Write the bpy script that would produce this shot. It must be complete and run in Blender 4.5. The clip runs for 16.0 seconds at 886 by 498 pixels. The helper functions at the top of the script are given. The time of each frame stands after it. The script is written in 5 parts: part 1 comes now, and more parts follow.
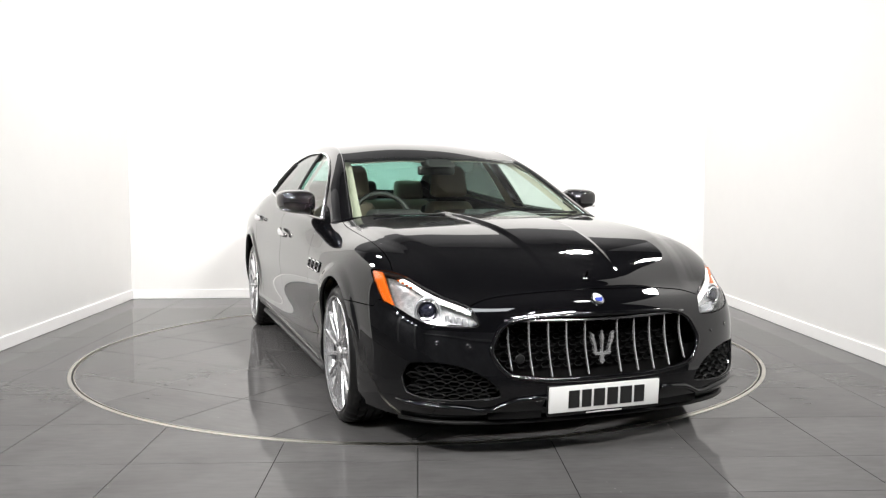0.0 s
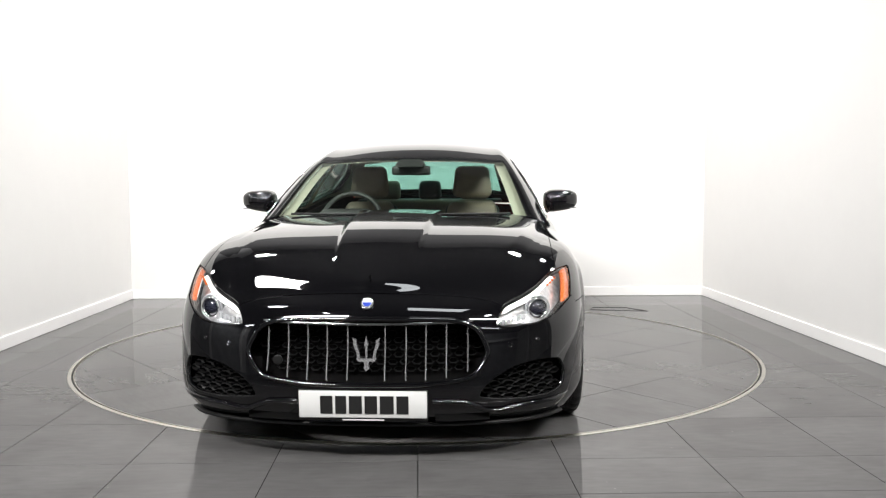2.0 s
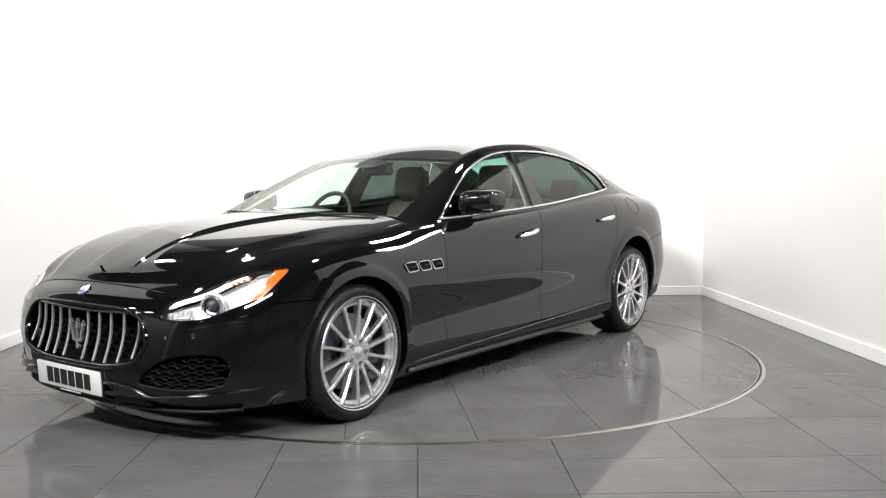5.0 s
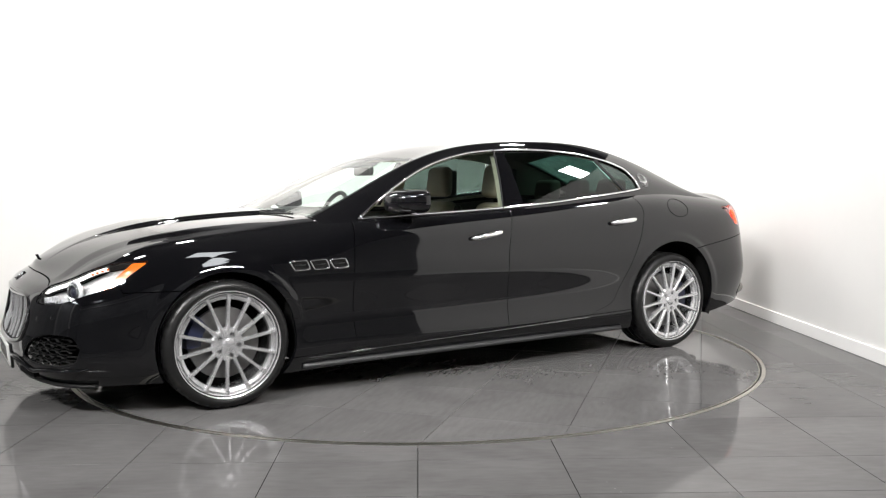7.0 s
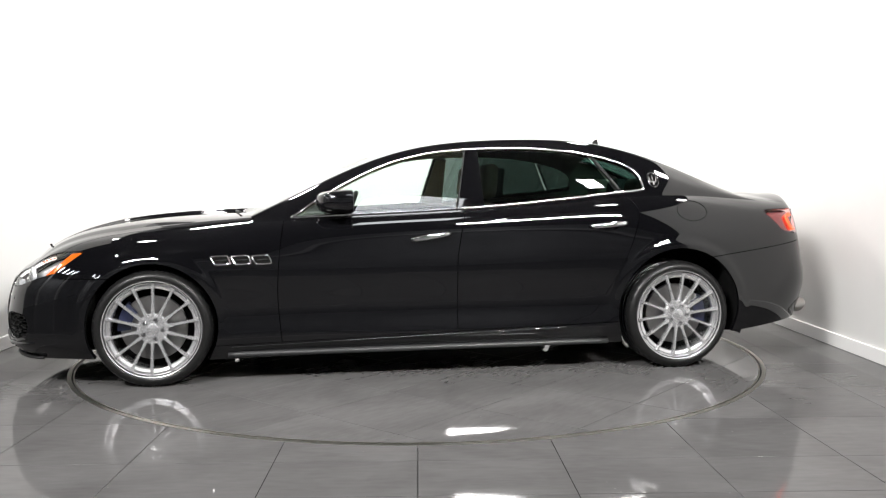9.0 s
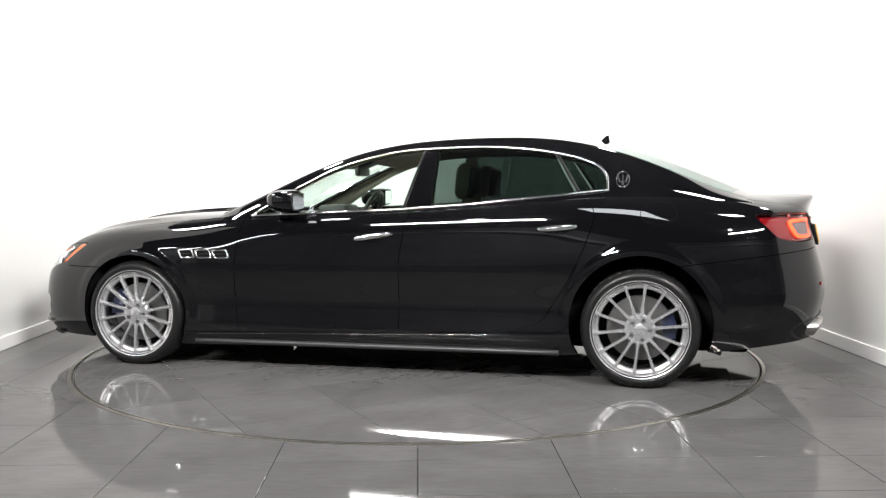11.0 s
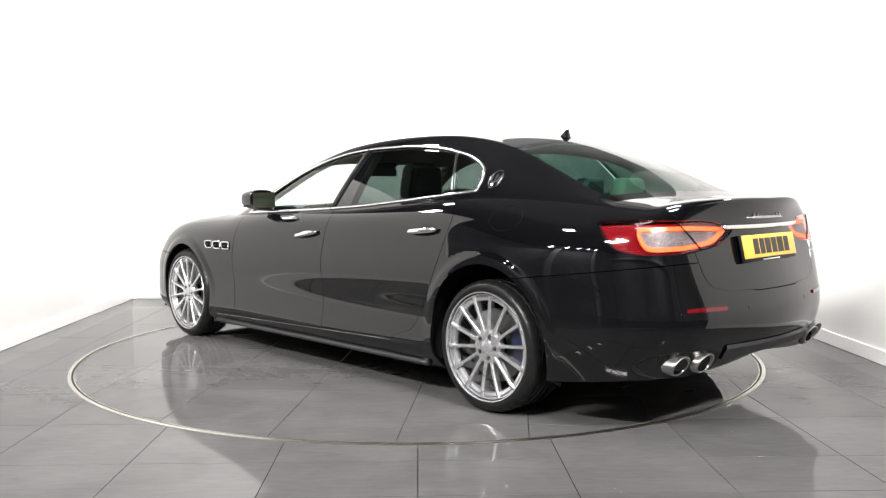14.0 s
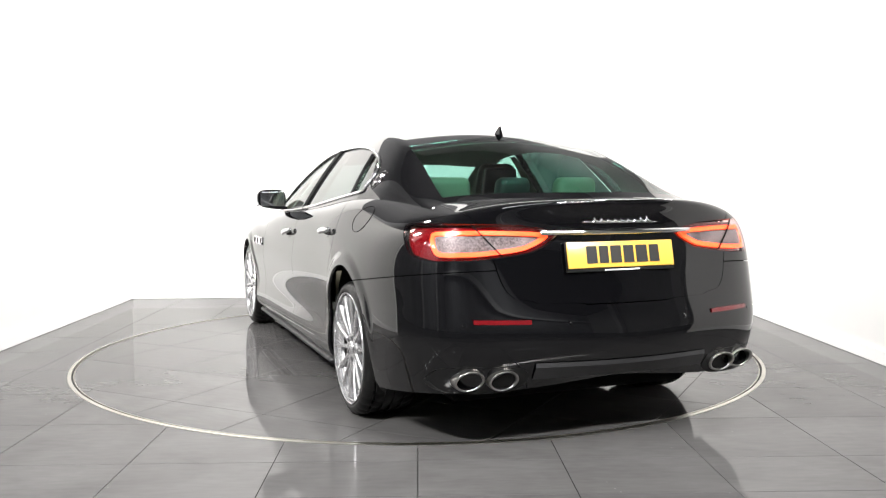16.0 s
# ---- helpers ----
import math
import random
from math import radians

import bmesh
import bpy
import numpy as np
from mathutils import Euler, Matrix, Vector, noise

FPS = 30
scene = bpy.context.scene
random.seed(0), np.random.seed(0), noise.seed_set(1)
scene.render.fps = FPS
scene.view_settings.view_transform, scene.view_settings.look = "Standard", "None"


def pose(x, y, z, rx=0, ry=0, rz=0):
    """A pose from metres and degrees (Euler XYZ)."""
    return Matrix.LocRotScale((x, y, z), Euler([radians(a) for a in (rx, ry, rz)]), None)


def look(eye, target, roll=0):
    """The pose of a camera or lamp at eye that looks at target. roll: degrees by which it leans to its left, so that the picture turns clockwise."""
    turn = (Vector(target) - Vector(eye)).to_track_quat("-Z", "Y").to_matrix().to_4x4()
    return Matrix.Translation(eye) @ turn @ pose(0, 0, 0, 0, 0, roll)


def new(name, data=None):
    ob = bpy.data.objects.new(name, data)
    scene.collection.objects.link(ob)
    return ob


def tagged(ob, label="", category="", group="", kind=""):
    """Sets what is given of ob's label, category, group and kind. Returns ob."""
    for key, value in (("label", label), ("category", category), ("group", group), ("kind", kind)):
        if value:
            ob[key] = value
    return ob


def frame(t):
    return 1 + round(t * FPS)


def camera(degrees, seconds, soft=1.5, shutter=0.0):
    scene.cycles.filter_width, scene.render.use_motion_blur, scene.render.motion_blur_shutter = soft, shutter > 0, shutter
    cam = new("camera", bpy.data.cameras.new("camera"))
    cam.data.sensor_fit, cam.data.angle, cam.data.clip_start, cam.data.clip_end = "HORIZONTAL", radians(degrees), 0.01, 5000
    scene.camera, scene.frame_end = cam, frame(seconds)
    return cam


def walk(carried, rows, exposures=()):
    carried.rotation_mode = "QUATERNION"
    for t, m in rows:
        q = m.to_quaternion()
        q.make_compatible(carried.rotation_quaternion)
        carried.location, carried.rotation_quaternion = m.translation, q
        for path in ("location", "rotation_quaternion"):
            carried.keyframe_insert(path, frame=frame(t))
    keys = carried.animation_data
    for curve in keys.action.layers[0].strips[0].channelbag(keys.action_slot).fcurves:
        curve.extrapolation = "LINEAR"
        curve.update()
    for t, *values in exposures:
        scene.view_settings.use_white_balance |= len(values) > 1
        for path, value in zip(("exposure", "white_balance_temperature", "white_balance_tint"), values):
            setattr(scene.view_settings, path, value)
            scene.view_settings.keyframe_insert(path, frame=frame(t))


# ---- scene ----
# ---- camera ----
cam = camera(54.08, 16.0, soft=1.25)
CAM_POSE = pose(0, -6.057, 1.147, 90 - 4.18, 0, -1.55) @ pose(0, 0, 0, 0, 0, -0.19)
# the exposure creeps up as the dark flank and tail come round
walk(cam, [(0.0, CAM_POSE), (16.0, CAM_POSE)], [(0.0, -0.42), (3.0, -0.42), (4.5, -0.33), (7.5, -0.2), (9.0, -0.18), (11.5, -0.14), (13.0, 0.0), (14.5, 0.1), (16.0, 0.1)])

# ---- light ----
world = bpy.data.worlds.new("showroom_air")
world.use_nodes = True
world.node_tree.nodes["Background"].inputs[0].default_value = (0.75, 0.78, 0.85, 1)
world.node_tree.nodes["Background"].inputs[1].default_value = 0.01
scene.world = world


def area_lamp(name, eye, target, sx, sy, watts, colour=(1, 0.975, 0.955), spread=180):
    data = bpy.data.lights.new(name, "AREA")
    data.shape, data.size, data.size_y, data.energy, data.color = "RECTANGLE", sx, sy, watts, colour
    data.spread = radians(spread)
    ob = new(name, data)
    ob.matrix_world = look(eye, target)
    return ob


# square ceiling lamps over the bay and its mouth
for lx in (-2.2, 2.2):
    area_lamp("bay_lamp", (lx, 1.2, 4.4), (lx * 0.8, 1.5, 0), 0.3, 0.3, 106)
    area_lamp("mouth_lamp", (lx * 1.15, -1.8, 4.7), (lx, -1.4, 0), 0.3, 0.3, 52)
area_lamp("flood_lamp", (-3.2, -6.6, 4.9), (0.4, 0.6, 0.9), 2.4, 0.16, 255, (1.0, 0.985, 0.965), 75)
area_lamp("flood_lamp", (3.3, -6.6, 4.9), (-0.6, 0.6, 0.9), 2.4, 0.16, 240, (1.0, 0.985, 0.965), 75)
for lx in (-2.2, 2.2):
    area_lamp("hall_strip_lamp", (lx, -5.2, 4.6), (lx, -4.9, 0), 0.1, 0.4, 40, (0.95, 0.975, 1.0))
# a row of strips along the far side of the hall
for k in range(5):
    area_lamp("hall_row_lamp", (-7.8, -3.4 - 1.15 * k, 4.5), (-7.4, -3.4 - 1.15 * k, 0), 0.14, 0.7, 42, (0.95, 0.975, 1.0))
# unseen fill added to brighten the hall's far wall where the car mirrors it
for lx in (-4.5, 4.5):
    area_lamp("far_wall_fill", (lx, -10.6, 4.9), (lx, -12.4, 0.5), 1.2, 0.3, 95, (0.95, 0.975, 1.0))
# pale rooflight before the bay, mirrored in the doors
area_lamp("rooflight", (0.65, -3.6, 4.9), (0.65, -3.5, 0), 1.3, 1.1, 55, (0.93, 0.97, 1.0))
# lamps over the tops of the side walls throw the car's shadow on the opposite wall
area_lamp("side_lamp", (-3.3, 0.2, 3.5), (2.6, 0.2, 0.8), 0.3, 0.6, 96)
area_lamp("side_lamp", (3.3, 0.2, 3.5), (-2.6, 0.4, 0.8), 0.3, 0.6, 84)


# ---- materials ----
def material(name, colour, rough=0.5, metal=0.0, coat=0.0, grain=0.0, scale=40.0, bump=0.0, spec=0.5, stretch=(1, 1, 1), rough_var=0.0):
    m = bpy.data.materials.new(name)
    m.use_nodes = True
    nt = m.node_tree
    b = nt.nodes["Principled BSDF"]
    b.inputs["Base Color"].default_value = (*colour, 1)
    b.inputs["Roughness"].default_value = rough
    b.inputs["Metallic"].default_value = metal
    b.inputs["Coat Weight"].default_value = coat
    b.inputs["Coat Roughness"].default_value = 0.02
    b.inputs["Specular IOR Level"].default_value = spec
    if grain or bump or rough_var:
        tc = nt.nodes.new("ShaderNodeTexCoord")
        mp = nt.nodes.new("ShaderNodeMapping")
        mp.inputs["Scale"].default_value = stretch
        nt.links.new(tc.outputs["Object"], mp.inputs["Vector"])
        fine = nt.nodes.new("ShaderNodeTexNoise")
        fine.inputs["Scale"].default_value, fine.inputs["Detail"].default_value = scale, 6
        wide = nt.nodes.new("ShaderNodeTexNoise")
        wide.inputs["Scale"].default_value, wide.inputs["Detail"].default_value = scale / 9, 3
        for n in (fine, wide):
            nt.links.new(mp.outputs["Vector"], n.inputs["Vector"])
        add = nt.nodes.new("ShaderNodeMath")
        add.operation = "ADD"
        nt.links.new(fine.outputs["Fac"], add.inputs[0])
        nt.links.new(wide.outputs["Fac"], add.inputs[1])
        if grain:
            ramp = nt.nodes.new("ShaderNodeMapRange")
            ramp.inputs["From Min"].default_value, ramp.inputs["From Max"].default_value = 0.6, 1.4
            ramp.inputs["To Min"].default_value, ramp.inputs["To Max"].default_value = 1 - grain, 1 + grain
            nt.links.new(add.outputs[0], ramp.inputs["Value"])
            mul = nt.nodes.new("ShaderNodeVectorMath")
            mul.operation = "SCALE"
            mul.inputs[0].default_value = colour
            nt.links.new(ramp.outputs["Result"], mul.inputs["Scale"])
            nt.links.new(mul.outputs["Vector"], b.inputs["Base Color"])
        if rough_var:
            rr = nt.nodes.new("ShaderNodeMapRange")
            rr.inputs["From Min"].default_value, rr.inputs["From Max"].default_value = 0.6, 1.4
            rr.inputs["To Min"].default_value, rr.inputs["To Max"].default_value = max(0.0, rough - rough_var), rough + rough_var
            nt.links.new(add.outputs[0], rr.inputs["Value"])
            nt.links.new(rr.outputs["Result"], b.inputs["Roughness"])
        if bump:
            bp = nt.nodes.new("ShaderNodeBump")
            bp.inputs["Strength"].default_value, bp.inputs["Distance"].default_value = bump, 0.002
            nt.links.new(fine.outputs["Fac"], bp.inputs["Height"])
            nt.links.new(bp.outputs["Normal"], b.inputs["Normal"])
    return m


def glowing(name, colour, strength):
    m = material(name, colour, 0.3)
    b = m.node_tree.nodes["Principled BSDF"]
    b.inputs["Emission Color"].default_value = (*colour, 1)
    b.inputs["Emission Strength"].default_value = strength
    return m


def glass(name, tint, gloss=1.0, ior=1.5):
    m = bpy.data.materials.new(name)
    m.use_nodes = True
    nt = m.node_tree
    nt.nodes.clear()
    out = nt.nodes.new("ShaderNodeOutputMaterial")
    clear = nt.nodes.new("ShaderNodeBsdfTransparent")
    clear.inputs["Color"].default_value = (*tint, 1)
    shine = nt.nodes.new("ShaderNodeBsdfGlossy")
    shine.inputs["Roughness"].default_value = 0.01
    shine.inputs["Color"].default_value = (gloss, gloss, gloss, 1)
    lw = nt.nodes.new("ShaderNodeLayerWeight")
    lw.inputs["Blend"].default_value = 0.5
    pw = nt.nodes.new("ShaderNodeMath")
    pw.operation = "POWER"
    pw.inputs[1].default_value = 5.0
    nt.links.new(lw.outputs["Facing"], pw.inputs[0])
    fr = nt.nodes.new("ShaderNodeMath")
    fr.operation = "MULTIPLY_ADD"
    fr.inputs[1].default_value, fr.inputs[2].default_value = 0.7, 0.045
    nt.links.new(pw.outputs[0], fr.inputs[0])
    mix = nt.nodes.new("ShaderNodeMixShader")
    nt.links.new(fr.outputs[0], mix.inputs[0])
    nt.links.new(clear.outputs[0], mix.inputs[1])
    nt.links.new(shine.outputs[0], mix.inputs[2])
    nt.links.new(mix.outputs[0], out.inputs[0])
    return m


def tile_material():
    """Dark grey porcelain with faint streaks and a shade of its own on each tile."""
    m = material("grey_porcelain", (0.078, 0.076, 0.0755), 0.045, grain=0.13, scale=9, stretch=(1.0, 4.0, 1.0), rough_var=0.012, spec=0.055)
    nt = m.node_tree
    b = nt.nodes["Principled BSDF"]
    info = nt.nodes.new("ShaderNodeObjectInfo")
    rng = nt.nodes.new("ShaderNodeMapRange")
    rng.inputs["To Min"].default_value, rng.inputs["To Max"].default_value = 0.93, 1.07
    nt.links.new(info.outputs["Random"], rng.inputs["Value"])
    mul = nt.nodes.new("ShaderNodeVectorMath")
    mul.operation = "SCALE"
    src = b.inputs["Base Color"].links[0].from_socket
    nt.links.new(src, mul.inputs[0])
    nt.links.new(rng.outputs["Result"], mul.inputs["Scale"])
    # cloudy wear and a few small pale specks
    tc = nt.nodes["Texture Coordinate"]
    cloud = nt.nodes.new("ShaderNodeTexNoise")
    cloud.inputs["Scale"].default_value, cloud.inputs["Detail"].default_value, cloud.inputs["Distortion"].default_value = 2.3, 5, 0.8
    speck = nt.nodes.new("ShaderNodeTexVoronoi")
    speck.inputs["Scale"].default_value = 7.0
    worn = nt.nodes.new("ShaderNodeMapRange")
    worn.inputs["From Min"].default_value, worn.inputs["From Max"].default_value = 0.3, 0.7
    worn.inputs["To Min"].default_value, worn.inputs["To Max"].default_value = 0.9, 1.12
    pale_dot = nt.nodes.new("ShaderNodeMapRange")
    pale_dot.inputs["From Min"].default_value, pale_dot.inputs["From Max"].default_value = 0.028, 0.012
    pale_dot.inputs["To Min"].default_value, pale_dot.inputs["To Max"].default_value = 0.0, 1.2
    both = nt.nodes.new("ShaderNodeMath")
    both.operation = "ADD"
    out = nt.nodes.new("ShaderNodeVectorMath")
    out.operation = "SCALE"
    for n in (cloud, speck):
        nt.links.new(tc.outputs["Object"], n.inputs["Vector"])
    nt.links.new(cloud.outputs["Fac"], worn.inputs["Value"])
    nt.links.new(speck.outputs["Distance"], pale_dot.inputs["Value"])
    nt.links.new(worn.outputs["Result"], both.inputs[0])
    nt.links.new(pale_dot.outputs["Result"], both.inputs[1])
    nt.links.new(mul.outputs["Vector"], out.inputs[0])
    nt.links.new(both.outputs[0], out.inputs["Scale"])
    nt.links.new(out.outputs["Vector"], b.inputs["Base Color"])
    return m


WALL = material("white_wall_paint", (0.69, 0.682, 0.668), 0.55, grain=0.015, scale=6, bump=0.03)
SKIRT = material("white_gloss_paint", (0.82, 0.81, 0.8), 0.3, grain=0.01, scale=10)
HALLCEILING = material("hall_ceiling_paint", (0.1, 0.1, 0.102), 0.7, grain=0.12, scale=2)
PALEWALL = material("hall_pale_paint", (0.55, 0.54, 0.52), 0.6, grain=0.12, scale=4)
DARKWALL = material("hall_grey_paint", (0.36, 0.36, 0.365), 0.7, grain=0.3, scale=1.5)
TILE = tile_material()
GROUT = material("dark_grout", (0.035, 0.034, 0.033), 0.8, grain=0.2, scale=60)
STEELRING = material("brushed_steel_ring", (0.52, 0.5, 0.45), 0.3, metal=1.0, grain=0.12, scale=30)
RUBBERGAP = material("black_rubber_gap", (0.01, 0.01, 0.01), 0.8)
PAINT = material("black_metallic_paint", (0.0016, 0.0016, 0.002), 0.03, spec=0.68)
BLACKTRIM = material("satin_black_plastic", (0.007, 0.007, 0.007), 0.45, grain=0.15, scale=300, bump=0.05, spec=0.2)
DIFFUSER = material("satin_grey_plastic", (0.02, 0.02, 0.021), 0.4, grain=0.12, scale=200, bump=0.05, spec=0.35)
SHELL = material("matt_black_underseal", (0.003, 0.003, 0.003), 0.85, spec=0.08)
CHROME = material("chrome", (0.82, 0.82, 0.83), 0.06, metal=1.0)
DARKCHROME = material("dark_chrome", (0.38, 0.38, 0.39), 0.12, metal=1.0)
ALLOY = material("silver_alloy", (0.6, 0.6, 0.61), 0.26, metal=0.86, grain=0.04, scale=80)
TYRE = material("tyre_rubber", (0.007, 0.007, 0.007), 0.34, grain=0.15, scale=60, bump=0.1, spec=0.22)
DISC = material("brake_disc_steel", (0.17, 0.168, 0.165), 0.4, metal=1.0, grain=0.1, scale=50, stretch=(1, 6, 1))
CALIPER = material("blue_caliper_paint", (0.002, 0.005, 0.026), 0.35, coat=0.6)
LEATHER = material("beige_leather", (0.25, 0.2, 0.15), 0.5, grain=0.08, scale=120, bump=0.15)
LINING = material("cream_headlining", (0.36, 0.325, 0.26), 0.8, grain=0.05, scale=200)
DARKLEATHER = material("black_leather", (0.015, 0.014, 0.013), 0.45, grain=0.15, scale=150, bump=0.15)
CLEAR = glass("clear_glass", (0.74, 0.82, 0.78))
PRIVACY = glass("privacy_glass", (0.085, 0.115, 0.105))
GREENGLASS = glass("green_tinted_glass", (0.25, 0.48, 0.42))
LENS = glass("clear_lamp_lens", (0.95, 0.95, 0.95))
REDLENS = material("red_lamp_plastic", (0.10, 0.003, 0.005), 0.08, coat=1.0)
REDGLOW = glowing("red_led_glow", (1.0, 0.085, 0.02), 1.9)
AMBER = material("amber_lamp_plastic", (0.45, 0.085, 0.007), 0.12, coat=1.0)
LAMPWHITE = material("lamp_reflector", (0.62, 0.63, 0.65), 0.2, metal=0.6, grain=0.35, scale=60, bump=0.4)
BARCHROME = material("satin_chrome_bar", (0.8, 0.8, 0.81), 0.26, metal=0.88)
LAMPGREY = material("lamp_bowl", (0.66, 0.665, 0.68), 0.28, metal=0.8, grain=0.5, scale=45, bump=0.5)
PIPE = material("exhaust_chrome", (0.38, 0.37, 0.355), 0.3, metal=1.0, grain=0.1, scale=50)
LEDDOTS = material("dotted_clear_reflector", (0.10, 0.10, 0.103), 0.3, grain=0.97, scale=110, bump=0.8, spec=0.2)
PROJECTOR = material("projector_glass", (0.012, 0.013, 0.022), 0.03, spec=1.0)
LEDWHITE = glowing("white_led", (1.0, 0.98, 0.95), 0.9)
PLATEWHITE = material("white_plate", (0.5, 0.5, 0.49), 0.3, grain=0.02, scale=30)
PLATEYELLOW = material("yellow_plate", (0.58, 0.335, 0.05), 0.3, grain=0.02, scale=30)
INK = material("black_ink", (0.008, 0.008, 0.008), 0.4)
BADGEBLUE = material("blue_enamel", (0.02, 0.04, 0.25), 0.15, coat=1.0)


# ---- mesh helpers ----
def mesh_of(name, verts, faces, mat, smooth=True, normals=None):
    me = bpy.data.meshes.new(name)
    me.from_pydata([tuple(v) for v in verts], [], [tuple(f) for f in faces])
    me.materials.append(mat)
    if smooth:
        me.polygons.foreach_set("use_smooth", [True] * len(me.polygons))
    me.update()
    if normals is not None:
        me.normals_split_custom_set_from_vertices([tuple(n) for n in normals])
    return me


def piece(name, me, parent=None, label=""):
    ob = new(name, me)
    if parent is not None:
        ob.parent = parent
    return tagged(ob, label)


def from_bm(name, bm, mat, smooth=False, angle=None):
    me = bpy.data.meshes.new(name)
    bmesh.ops.recalc_face_normals(bm, faces=bm.faces)
    for f in bm.faces:
        f.smooth = smooth or angle is not None
    if angle is not None:
        for e in bm.edges:
            if len(e.link_faces) == 2 and e.calc_face_angle(0) > radians(angle):
                e.smooth = False
    bm.to_mesh(me)
    bm.free()
    me.materials.append(mat)
    return me


def part(name, bm, mat, parent, label="", angle=35):
    return piece(name, from_bm(name, bm, mat, angle=angle), parent, label)


def box_bm(x0, x1, y0, y1, z0, z1, bevel=0.0, seg=2, bm=None):
    own = bmesh.new()
    bmesh.ops.create_cube(own, size=1, matrix=Matrix.Translation(((x0 + x1) / 2, (y0 + y1) / 2, (z0 + z1) / 2)) @ Matrix.Diagonal((x1 - x0, y1 - y0, z1 - z0, 1)))
    if bevel:
        bmesh.ops.bevel(own, geom=list(own.edges), offset=bevel, segments=seg, affect="EDGES", profile=0.5)
    return own


def tube(pts, r, sides=8, closed=False, flat=1.0, caps=True):
    """Verts and faces of a round bar along the points; flat squeezes it across the vertical."""
    pts = [Vector(p) for p in pts]
    n = len(pts)
    verts, faces = [], []
    for i, p in enumerate(pts):
        a = pts[(i - 1) % n] if closed or i else p
        b = pts[(i + 1) % n] if closed or i < n - 1 else p
        d = (b - a).normalized()
        side = d.cross(Vector((0, 0, 1)))
        side = side.normalized() if side.length > 1e-4 else Vector((1, 0, 0))
        up = side.cross(d)
        rr = r(i / max(1, n - 1)) if callable(r) else r
        for k in range(sides):
            w = 2 * math.pi * k / sides
            verts.append(p + side * math.cos(w) * rr * flat + up * math.sin(w) * rr)
    for i in range(n if closed else n - 1):
        for k in range(sides):
            j = (i + 1) % n
            faces.append((i * sides + k, i * sides + (k + 1) % sides, j * sides + (k + 1) % sides, j * sides + k))
    if caps and not closed:
        faces.append(tuple(range(sides))[::-1])
        faces.append(tuple(range((n - 1) * sides, n * sides)))
    return verts, faces


def lathe(profile, sides=64, axis="Y"):
    """Verts and faces of (radius, height) turned round an axis."""
    verts, faces = [], []
    for i in range(sides):
        w = 2 * math.pi * i / sides
        for r, h in profile:
            verts.append((r * math.cos(w), h, r * math.sin(w)) if axis == "Y" else (r * math.cos(w), r * math.sin(w), h))
    m = len(profile)
    for i in range(sides):
        j = (i + 1) % sides
        for k in range(m - 1):
            faces.append((i * m + k, i * m + k + 1, j * m + k + 1, j * m + k))
    return verts, faces


def spline(keys):
    """A smooth curve through (t, value) keys, flat beyond its ends."""
    ts = np.array([k[0] for k in keys], float)
    vs = np.array([k[1] for k in keys], float)
    if ts[0] > ts[-1]:
        ts, vs = ts[::-1], vs[::-1]
    h = np.diff(ts)
    dl = np.diff(vs) / h
    m = np.zeros_like(vs)
    m[0], m[-1] = dl[0], dl[-1]
    for i in range(1, len(vs) - 1):
        if dl[i - 1] * dl[i] > 0:
            w1, w2 = 2 * h[i] + h[i - 1], h[i] + 2 * h[i - 1]
            m[i] = (w1 + w2) / (w1 / dl[i - 1] + w2 / dl[i])

    def at(t):
        t = np.clip(np.asarray(t, float), ts[0], ts[-1])
        i = np.clip(np.searchsorted(ts, t) - 1, 0, len(h) - 1)
        s = (t - ts[i]) / h[i]
        return ((2 * s**3 - 3 * s**2 + 1) * vs[i] + (s**3 - 2 * s**2 + s) * h[i] * m[i] + (3 * s**2 - 2 * s**3) * vs[i + 1] + (s**3 - s**2) * h[i] * m[i + 1])
    return at


# ---- the bay ----
HALF, BACK, WEST_END, EAST_END = 2.95, 2.87, -1.1, -2.75


def wall(name, x0, x1, y0, y1, z1, mat, label):
    return tagged(piece(name, from_bm(name, box_bm(x0, x1, y0, y1, 0, z1), mat)), label, "wall", kind="structure")


wall("wall_back", -HALF - 0.15, HALF + 0.15, BACK, BACK + 0.15, 3.14, WALL, "smooth white painted wall behind the turntable")
wall("wall_west", -HALF - 0.15, -HALF, WEST_END, BACK, 3.14, WALL, "smooth white painted side wall of the bay")
wall("wall_east", HALF, HALF + 0.15, EAST_END, BACK, 3.14, WALL, "smooth white painted side wall of the bay")
for nm, b in (("baseboard_back", (-HALF + 0.018, HALF - 0.018, BACK - 0.018, BACK - 0.001)), ("baseboard_west", (-HALF + 0.001, -HALF + 0.018, WEST_END, BACK - 0.001)), ("baseboard_east", (HALF - 0.018, HALF - 0.001, EAST_END, BACK - 0.001))):
    tagged(piece(nm, from_bm(nm, box_bm(*b, 0.0, 0.095, 0.005), SKIRT)), "white painted skirting board along the wall", "baseboard", kind="structure")
